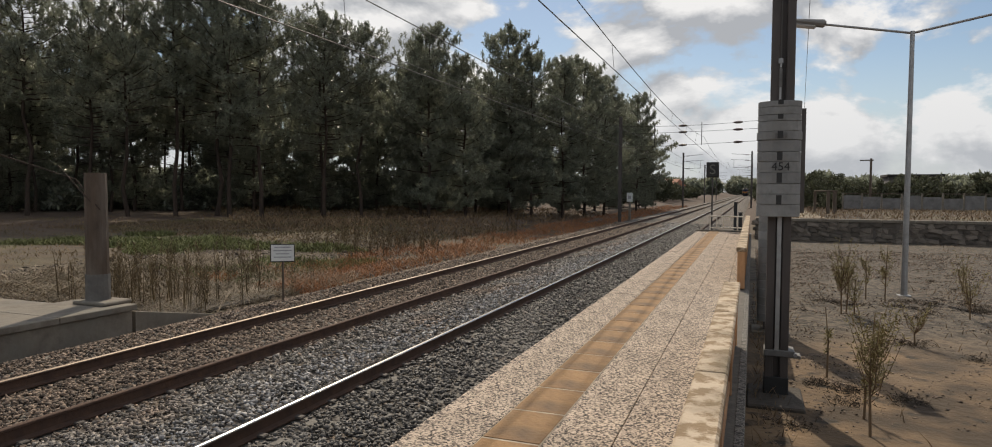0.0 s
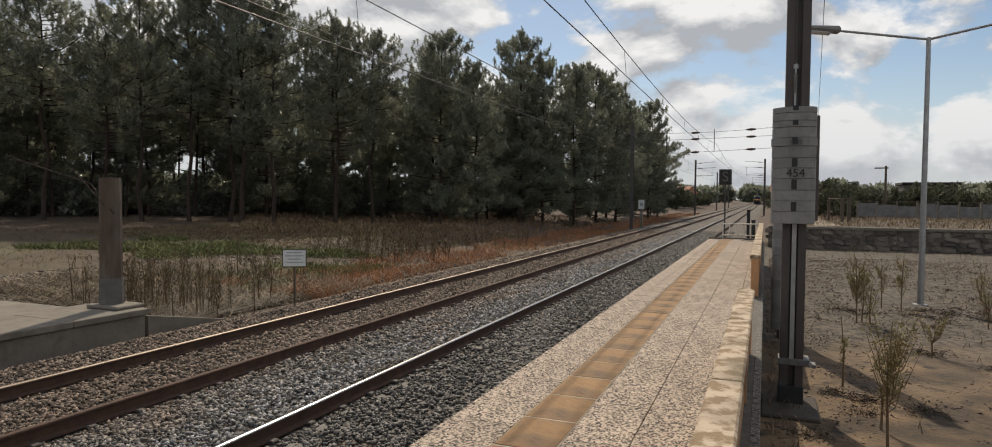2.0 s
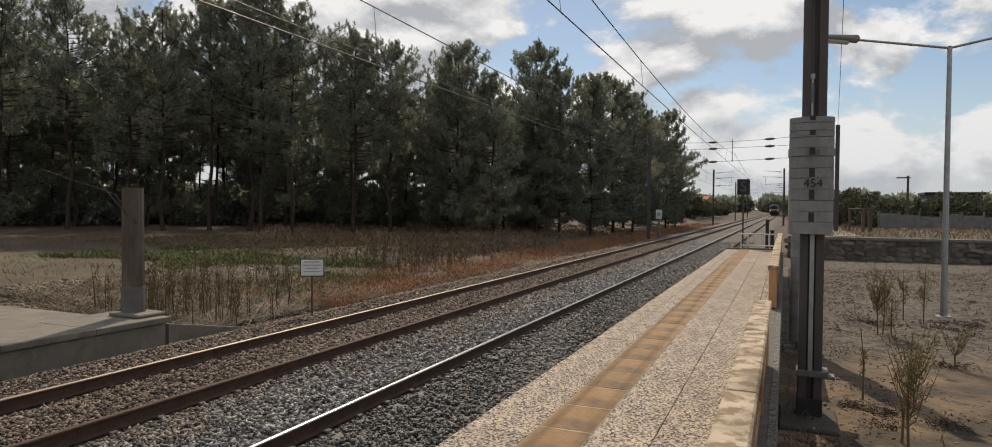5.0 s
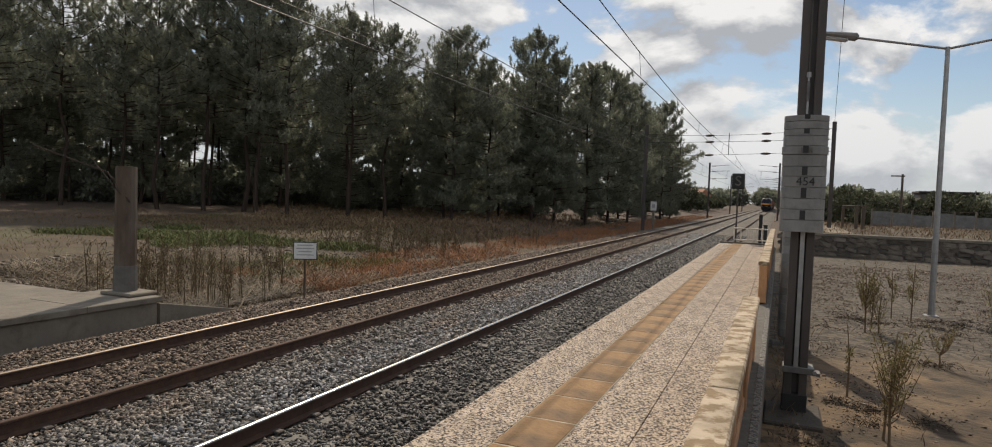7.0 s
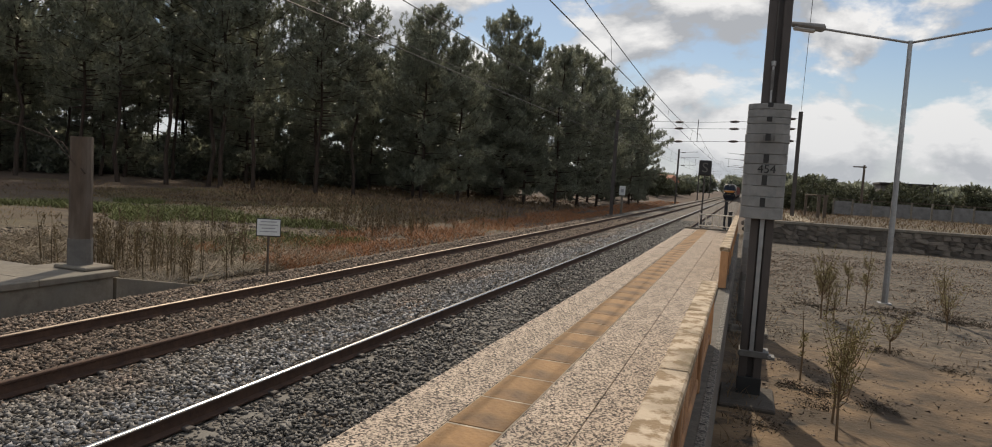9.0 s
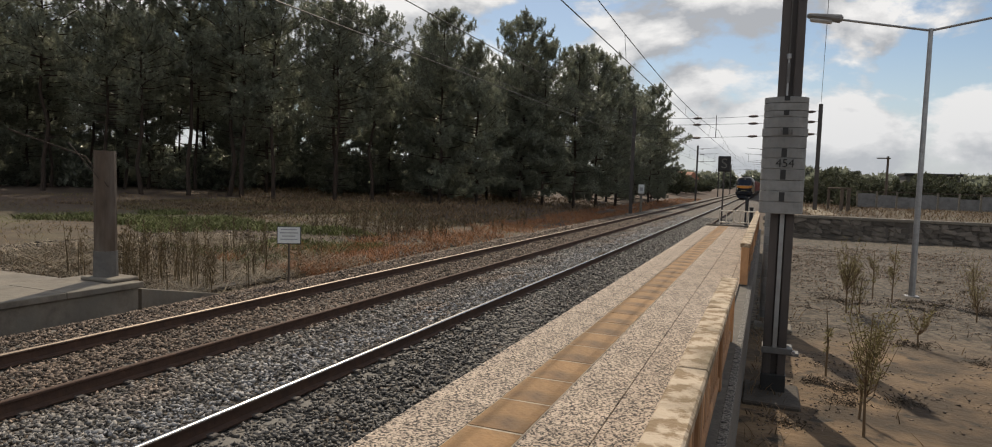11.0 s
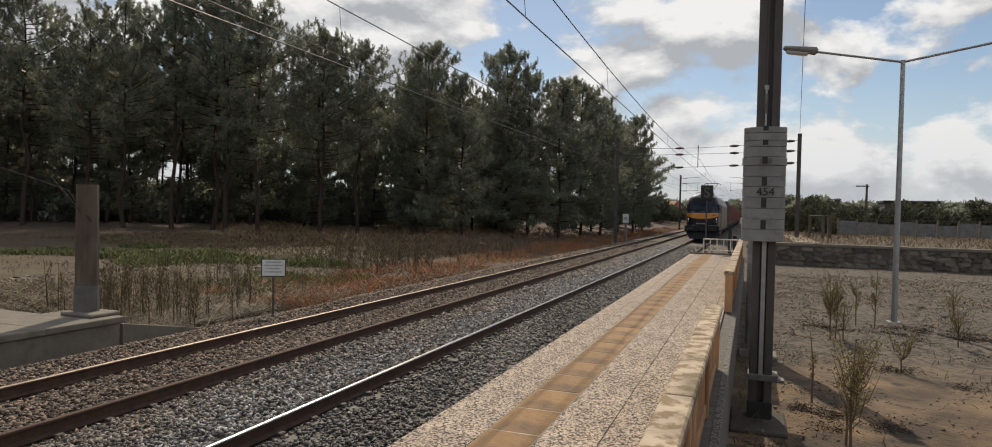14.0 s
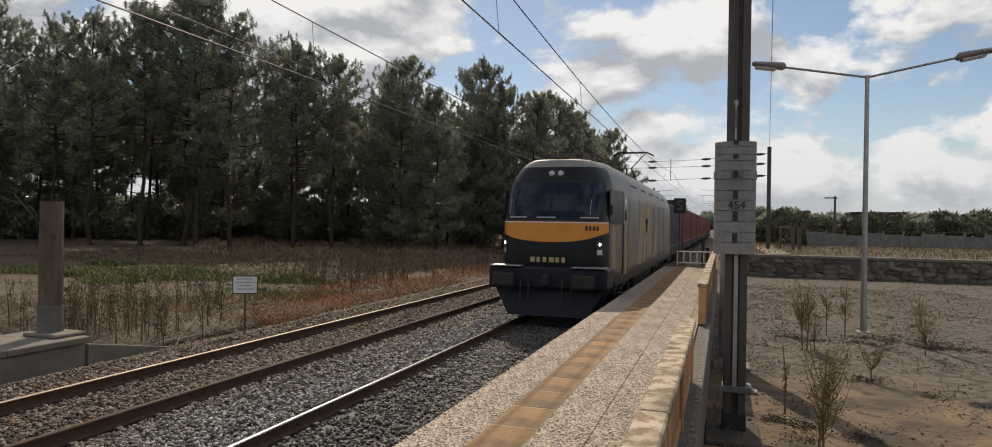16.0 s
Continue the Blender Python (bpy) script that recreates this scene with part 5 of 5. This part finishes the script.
def front_patch(u0, u1, zlo, zhi, off, nu=24, nz=6, thick=0.02):
    bm = bmesh.new()
    rows = []
    for j in range(nz + 1):
        r = []
        for i in range(nu + 1):
            u = u0 + (u1 - u0) * i / nu
            lo = zlo(u) if callable(zlo) else zlo
            hi = zhi(u) if callable(zhi) else zhi
            r.append(bm.verts.new(front_pt(u, lo + (hi - lo) * j / nz, off)))
        rows.append(r)
    for a, b in zip(rows, rows[1:]):
        for i in range(nu):
            bm.faces.new((a[i], a[i + 1], b[i + 1], b[i]))
    return bm


def slant_panel(s, y0, y1, z0, z1):
    """A thin panel on the tapering side of the cab."""
    bm = bmesh.new()
    ends = [(1.356 + (y - 0.765) * 0.1085, y) for y in (y0, y1)]
    ring = []
    for off in (0.008, -0.02):
        ring.append([bm.verts.new((s * (x + off), y, z)) for (x, y), z in ((ends[0], z0), (ends[1], z0), (ends[1], z1), (ends[0], z1))])
    a, c = ring
    bm.faces.new(a); bm.faces.new(c[::-1])
    for i in range(4):
        bm.faces.new((a[i], a[(i + 1) % 4], c[(i + 1) % 4], c[i]))
    bmesh.ops.recalc_face_normals(bm, faces=bm.faces)
    return bm


def build_loco():
    t = thing("locomotive", "dark grey electric freight locomotive with an amber front band", "locomotive")
    zs = [0.95, 1.3, 1.7, 2.1, 2.45, 2.75, 3.0, 3.15, 3.3, 3.45, 3.58, 3.70, 3.82, 3.91, 3.98, 4.02]
    nu = 22
    bm = bmesh.new()
    rings = []
    for z in zs:
        r = [bm.verts.new(front_pt(-1 + 2 * i / nu, z)) for i in range(nu + 1)]
        w = half_w(z)
        back = LOCO_L - nose_y(z)
        r += [bm.verts.new((w, 2.0, z)), bm.verts.new((w, LOCO_L / 2, z)), bm.verts.new((w, back - 0.8, z)), bm.verts.new((w * 0.8, back, z)),
              bm.verts.new((-w * 0.8, back, z)), bm.verts.new((-w, back - 0.8, z)), bm.verts.new((-w, LOCO_L / 2, z)), bm.verts.new((-w, 2.0, z))]
        rings.append(r)
    for a, b in zip(rings, rings[1:]):
        n = len(a)
        for i in range(n):
            bm.faces.new((a[i], a[(i + 1) % n], b[(i + 1) % n], b[i]))
    bm.faces.new(rings[-1]); bm.faces.new(rings[0][::-1])
    bmesh.ops.recalc_face_normals(bm, faces=bm.faces)
    for f in bm.faces:
        c = f.calc_center_median()
        f.material_index = 1 if c.y < nose_y(c.z) + 0.80 and c.z < 3.80 else 2 if c.z > 3.35 else 0
    body = part("body", bm, [M_SILVER, M_MASK, M_ROOFGREY], t, smooth=True)
    # windscreen panes
    part("windscreen", front_patch(-0.84, -0.02, 2.54, 3.40, 0.012), M_GLASS, t, "large dark windscreen pane")
    part("windscreen", front_patch(0.02, 0.84, 2.54, 3.40, 0.012), M_GLASS, t, "large dark windscreen pane")
    frame_part = part("windscreen_frame", front_patch(-0.90, 0.90, 2.47, 3.47, 0.005), M_NAVY, t)
    for u in (-0.72, -0.22, 0.50):
        part("wiper", front_patch(u, u + 0.32, 2.515, 2.545, 0.03, 4, 1), M_GALV, frame_part)
    for u in (-0.74, 0.66):
        part("wiper_arm", front_patch(u, u + 0.012, 2.60, 2.98, 0.03, 1, 4), M_GALV, frame_part)
    # amber crescent band
    part("front_band", front_patch(-0.985, 0.985, lambda u: 1.93 + 0.26 * abs(u) ** 2.4, 2.40, 0.014, 40, 6), M_BAND, t, "amber yellow crescent band")
    part("band_line", front_patch(-0.99, 0.99, 2.40, 2.425, 0.016, 30, 1), M_SIGNFACE, t)
    for i in range(4):
        part("number_bar", front_patch(0.60 + 0.062 * i, 0.60 + 0.062 * i + 0.04, 2.22, 2.33, 0.02, 2, 1), M_BLACK, t)
    # plain yellow shapes of the maker's mark on the nose
    for i, (w, dy) in enumerate(((0.075, 0), (0.055, 0), (0.06, 0), (0.085, 0), (0.065, 0), (0.055, 0))):
        u = -0.31 + 0.105 * i
        part("emblem_shape", front_patch(u, u + w, 1.44, 1.56, 0.016, 2, 2), M_EMBLEM, t)
    # headlights and top lamp
    for s in (-1, 1):
        housing = part("lamp_housing", front_patch(s * 0.85 - 0.07, s * 0.85 + 0.07, 1.60, 1.97, 0.012, 6, 4), M_BLACK, t)
        part("tail_lamp", front_patch(s * 0.85 - 0.04, s * 0.85 + 0.04, 1.64, 1.76, 0.022, 6, 2), M_LENS, housing)
        p = front_pt(s * 0.85, 1.89, 0.03)
        bm = bmesh.new()
        bmesh.ops.create_uvsphere(bm, u_segments=12, v_segments=8, radius=0.036, matrix=Matrix.Translation(p) @ Matrix.Diagonal((1, 0.5, 1, 1)))
        part("headlight", bm, M_LAMP, housing, "lit white headlight", smooth=True)
    recess = part("lamp_recess", front_patch(-0.17, 0.17, 3.55, 3.74, 0.006, 8, 3), M_BLACK, t)
    part("band_trim", front_patch(-0.97, 0.97, 2.435, 2.46, 0.012, 30, 1), M_RED, t, "thin dark red trim line")
    for s in (-1, 1):
        bm = bmesh.new()
        p = front_pt(s * 0.085, 3.64, 0.012)
        bmesh.ops.create_uvsphere(bm, u_segments=12, v_segments=8, radius=0.075, matrix=Matrix.Translation(p) @ Matrix.Diagonal((1, 0.5, 1, 1)))
        part("top_lamp", bm, M_LENS, recess, "round lamp above the windscreen", smooth=True)
    # cab side windows and doors, body panels
    for s in (-1, 1):
        part("cab_window", slant_panel(s, 0.74, 2.02, 2.38, 3.24), M_MASK, t)
        part("cab_pillar", slant_panel(s, 2.02, 2.09, 1.05, 3.25), M_UNDER, t)
        door = part("cab_door", box(s * 1.485, s * 1.498, 2.15, 2.85, 1.05, 3.2), M_SILVER2, t)
        part("door_window", box(s * 1.49, s * 1.502, 2.30, 2.70, 2.5, 3.1), M_GLASS, door)
        for yy in (2.08, 2.92):
            part("handrail", tube([(s * 1.53, yy, 1.1), (s * 1.53, yy, 2.4)], 0.02, 6), M_RAILYEL, t)
        # slanted livery shapes
        for y0, w, z0, z1, sl in ((5.2, 1.1, 1.15, 3.05, 0.9), (6.8, 0.7, 1.15, 2.6, 0.7), (8.0, 1.5, 1.4, 3.0, -0.6), (10.2, 0.8, 1.15, 2.8, 0.8)):
            bm = bmesh.new()
            a = [bm.verts.new((s * 1.4965, yy, zz)) for yy, zz in ((y0, z0), (y0 + w, z0), (y0 + w + sl, z1), (y0 + sl, z1))]
            c = [bm.verts.new((s * 1.486, v.co.y, v.co.z)) for v in a]
            bm.faces.new(a)
            for i in range(4):
                bm.faces.new((a[i], a[(i + 1) % 4], c[(i + 1) % 4], c[i]))
            bmesh.ops.recalc_face_normals(bm, faces=bm.faces)
            part("livery_shape", bm, M_SWEEP, t, "worn yellow livery shape")
        part("yellow_flash", slant_panel(s, 0.92, 1.30, 1.25, 2.32), M_SWEEP, t)
        for i in range(6):
            part("panel_seam", box(s * 1.486, s * 1.4955, 3.3 + 2.3 * i, 3.33 + 2.3 * i, 1.0, 3.15), M_UNDER, t)
        part("side_sill", box(s * 1.38, s * 1.49, 0.9, LOCO_L - 0.9, 0.82, 0.98, 0.01), M_UNDER, t)
        for i in range(3):
            part("step", box(s * 1.30, s * 1.47, 2.2, 2.8, 0.25 + 0.25 * i, 0.29 + 0.25 * i), M_UNDER, t)
        for i in range(5):
            part("vent_grille", box(s * 1.36, s * 1.40, 4.2 + 2.6 * i, 5.6 + 2.6 * i, 3.36, 3.56), M_UNDER, t)
    # buffer beam, buffers, plough
    bm = bmesh.new()
    add_box(bm, -1.46, 1.46, -0.22, 0.9, 0.80, 1.33, 0.06)
    part("buffer_beam", bm, M_NAVY, t)
    part("beam_step", box(-1.42, -0.62, -0.26, 0.2, 1.325, 1.355, 0.008), M_GALV, t)
    part("beam_step", box(0.62, 1.42, -0.26, 0.2, 1.325, 1.355, 0.008), M_GALV, t)
    for s in (-1, 1):
        bm = bmesh.new()
        add_tube(bm, [(s * 0.97, -0.2, 1.03), (s * 0.97, -0.55, 1.03)], 0.11, 12)
        bmesh.ops.recalc_face_normals(bm, faces=bm.faces)
        b = part("buffer", bm, M_UNDER, t)
        part("buffer_head", box(s * 0.97 - 0.28, s * 0.97 + 0.28, -0.62, -0.54, 0.86, 1.20, 0.05), M_UNDER, b)
    part("coupling_hook", box(-0.07, 0.07, -0.45, -0.2, 0.9, 1.15, 0.02), M_UNDER, t)
    for x in (-0.42, 0.40, -0.62, 0.62):
        part("brake_hose", tube([(x, -0.24, 1.0), (x + 0.02, -0.34, 0.85), (x, -0.30, 0.5)], 0.022, 6), M_UNDER, t)
    bm = bmesh.new()
    vs = [bm.verts.new(c) for c in ((-1.38, 0.05, 0.82), (1.38, 0.05, 0.82), (1.38, 0.9, 0.82), (-1.38, 0.9, 0.82),
                                    (-0.98, -0.12, 0.14), (0.98, -0.12, 0.14), (1.12, 0.75, 0.14), (-1.12, 0.75, 0.14))]
    for q in ((0, 1, 2, 3), (4, 5, 6, 7), (0, 1, 5, 4), (1, 2, 6, 5), (2, 3, 7, 6), (3, 0, 4, 7)):
        bm.faces.new([vs[i] for i in q])
    bmesh.ops.recalc_face_normals(bm, faces=bm.faces)
    part("plough", bm, M_NAVY, t, "dark snow plough under the beam")
    # mirrors
    for s in (-1, 1):
        part("mirror", box(s * 1.35, s * 1.42, 0.72, 0.79, 2.62, 2.86, 0.02), M_BLACK, t)
    part("undertank", box(-1.2, 1.2, 7.0, 12.6, 0.28, 0.95, 0.05), M_UNDER, t)
    build_bogies(t, (4.2, 15.4), 1.45)
    # roof gear and pantographs
    part("roof_deck", box(-0.75, 0.75, 2.6, 17.0, 3.98, 4.07, 0.03), M_ROOFGREY, t)
    for yy in (4.0, 6.5, 9.0, 11.5):
        part("roof_box", box(-0.55, 0.55, yy, yy + 1.4, 4.05, 4.2, 0.03), M_UNDER, t)
    for yy in (2.2, 3.2, 13.6):
        part("roof_insulator", tube([(0.45, yy, 3.9), (0.45, yy, 4.1), (0.45, yy, 4.3)], [0.07, 0.1, 0.05], 8), M_PORC, t)
    part("folded_pantograph", tube([(0, 2.4, 4.2), (0, 4.6, 4.24)], 0.03, 6), M_STEEL, t)
    part("folded_head", tube([(-0.75, 2.6, 4.25), (-0.5, 2.6, 4.32), (0.5, 2.6, 4.32), (0.75, 2.6, 4.25)], 0.025, 6), M_STEEL, t)
    for s in (-1, 1):
        part("pantograph_arm", tube([(s * 0.30, 15.9, 4.1), (s * 0.10, 14.3, 4.9)], 0.035, 6), M_BLACK, t)
        part("pantograph_arm", tube([(s * 0.10, 14.3, 4.9), (s * 0.55, 15.7, 5.70)], 0.03, 6), M_BLACK, t)
    part("pantograph_base", box(-0.5, 0.5, 14.8, 16.2, 4.06, 4.16, 0.02), M_STEEL, t)
    for dy in (-0.16, 0.16):
        part("pantograph_head", tube([(-0.92, 15.7 + dy, 5.60), (-0.62, 15.7 + dy, 5.74), (0.62, 15.7 + dy, 5.74), (0.92, 15.7 + dy, 5.60)], 0.03, 6), M_BLACK, t)
    return t


def build_bogies(t, centres, half_base):
    for c in centres:
        for s in (-1, 1):
            bm = bmesh.new()
            add_box(bm, s * 1.02, s * 1.14, c - half_base - 0.55, c + half_base + 0.55, 0.50, 0.72, 0.03)
            add_box(bm, s * 1.0, s * 1.18, c - 0.35, c + 0.35, 0.45, 0.9, 0.03)
            fr = part("bogie_frame", bm, M_UNDER, t)
            for a in (-half_base, half_base):
                bm = bmesh.new()
                add_tube(bm, [(s * 0.77, c + a, 0.46), (s * 0.91, c + a, 0.46)], [0.46, 0.46], 20)
                bmesh.ops.recalc_face_normals(bm, faces=bm.faces)
                part("wheel", bm, M_UNDER, fr)
                part("axle_box", box(s * 1.0, s * 1.2, c + a - 0.16, c + a + 0.16, 0.36, 0.62, 0.03), M_UNDER, fr)


M_ROOFGREY = mat("grey_roof_paint", (0.24, 0.23, 0.22), (0.16, 0.152, 0.145), 2, 0.5, 0.1, stain=(0.25, 0.22, 0.19), stain_scale=1.0)
M_SILVER2 = mat("door_grey_paint", (0.22, 0.21, 0.19), (0.16, 0.15, 0.14), 2, 0.45, 0.1)
M_SWEEP = mat("worn_yellow_livery", (0.36, 0.22, 0.07), (0.22, 0.175, 0.115), 0.9, 0.5, stain=(0.20, 0.18, 0.155), stain_scale=0.7, stain_amount=0.9)
M_EMBLEM = mat("pale_gold_paint", (0.42, 0.34, 0.17), (0.32, 0.25, 0.12), 3, 0.5)
M_RAILYEL = mat("yellow_handrail_paint", (0.42, 0.30, 0.12), (0.30, 0.21, 0.09), 4, 0.6)


def build_wagon():
    t = thing("flat_wagon", "low dark container flat wagon on two bogies", "wagon", group="flat wagons")
    part("deck", box(-1.3, 1.3, 0.6, 13.6, 0.98, 1.13, 0.02), M_UNDER, t)
    for s in (-1, 1):
        part("side_beam", box(s * 1.05, s * 1.25, 0.6, 13.6, 0.70, 1.0, 0.02), M_UNDER, t)
        for y in (0.05, 14.15):
            part("buffer", box(s * 0.97 - 0.22, s * 0.97 + 0.22, y - 0.05, y + 0.05, 0.86, 1.2, 0.03), M_UNDER, t)
            part("buffer_stem", tube([(s * 0.97, min(y, 13.6), 1.03), (s * 0.97, max(y if y < 1 else 14.1, 0.6), 1.03)], 0.09, 8), M_UNDER, t)
    build_bogies(t, (2.6, 11.6), 0.9)
    return t


def build_container(length, h, material, label):
    t = thing("shipping_container", label, "container", group="shipping containers")
    w = 1.22
    bm = bmesh.new()
    # corrugated sides
    n = int(length / 0.14)
    for s in (-1, 1):
        pts = []
        for i in range(n * 2 + 1):
            y = 0.12 + (length - 0.24) * i / (2 * n)
            pts.append((s * (w - (0.0 if (i // 1) % 4 in (0, 1) else 0.036)), y))
        lo = [bm.verts.new((x, y, 0.15)) for x, y in pts]
        hi = [bm.verts.new((x, y, h - 0.12)) for x, y in pts]
        for i in range(len(pts) - 1):
            bm.faces.new((lo[i], lo[i + 1], hi[i + 1], hi[i]))
    for y in (0.05, length - 0.05):
        k = 16
        pts = [(-w + 0.1 + (2 * w - 0.2) * i / (2 * k), y + (0.0 if i % 4 in (0, 1) else (0.03 if y < 1 else -0.03))) for i in range(2 * k + 1)]
        lo = [bm.verts.new((x, yy, 0.15)) for x, yy in pts]
        hi = [bm.verts.new((x, yy, h - 0.12)) for x, yy in pts]
        for i in range(len(pts) - 1):
            bm.faces.new((lo[i], lo[i + 1], hi[i + 1], hi[i]))
    part("shell", bm, material, t)
    part("roof_panel", box(-w + 0.02, w - 0.02, 0.02, length - 0.02, h - 0.12, h - 0.03), material, t)
    part("floor_frame", box(-w, w, 0, length, 0.0, 0.16, 0.01), material, t)
    for s in (-1, 1):
        part("top_rail", box(s * w - s * 0.09, s * w, 0.0, length, h - 0.13, h, 0.01), material, t)
        for y in (0.0, length - 0.14):
            part("corner_post", box(s * w - s * 0.14, s * w, y, y + 0.14, 0.0, h, 0.01), material, t)
    return t


TRAIN = []   # (thing, how far behind the front, height of its base)


def build_train():
    TRAIN.append((build_loco(), 0.0, 0.0))
    wagon = build_wagon()
    red = build_container(12.19, 2.6, M_RED, "faded red corrugated shipping container")
    blue = build_container(6.06, 2.45, M_BLUEC, "dark blue short shipping container")
    tall = build_container(6.06, 2.9, M_BLUEC, "tall dark shipping container")
    y = LOCO_L + 0.6
    for i in range(9):
        w = wagon if i == 0 else copy_thing(wagon, pose(0, 0, 0))
        TRAIN.append((w, y, 0.0))
        if i == 0:
            TRAIN.append((blue, y + 0.8, 1.135))
            TRAIN.append((tall, y + 7.2, 1.135))
        else:
            TRAIN.append((red if i == 1 else copy_thing(red, pose(0, 0, 0)), y + 1.0, 1.135))
        y += 14.25


build_train()
TRACK_X = 2.999
FRONT = [(0.0, 383.0), (16.0, 16.05)]


def motions():
    speed = (FRONT[0][1] - FRONT[1][1]) / 16.0
    for ob, back, z in TRAIN:
        walk(ob, [(t, pose(TRACK_X, FRONT[0][1] - speed * t + back, z)) for t in (0.0, 4.0, 8.0, 12.0, 16.0)])


motions()
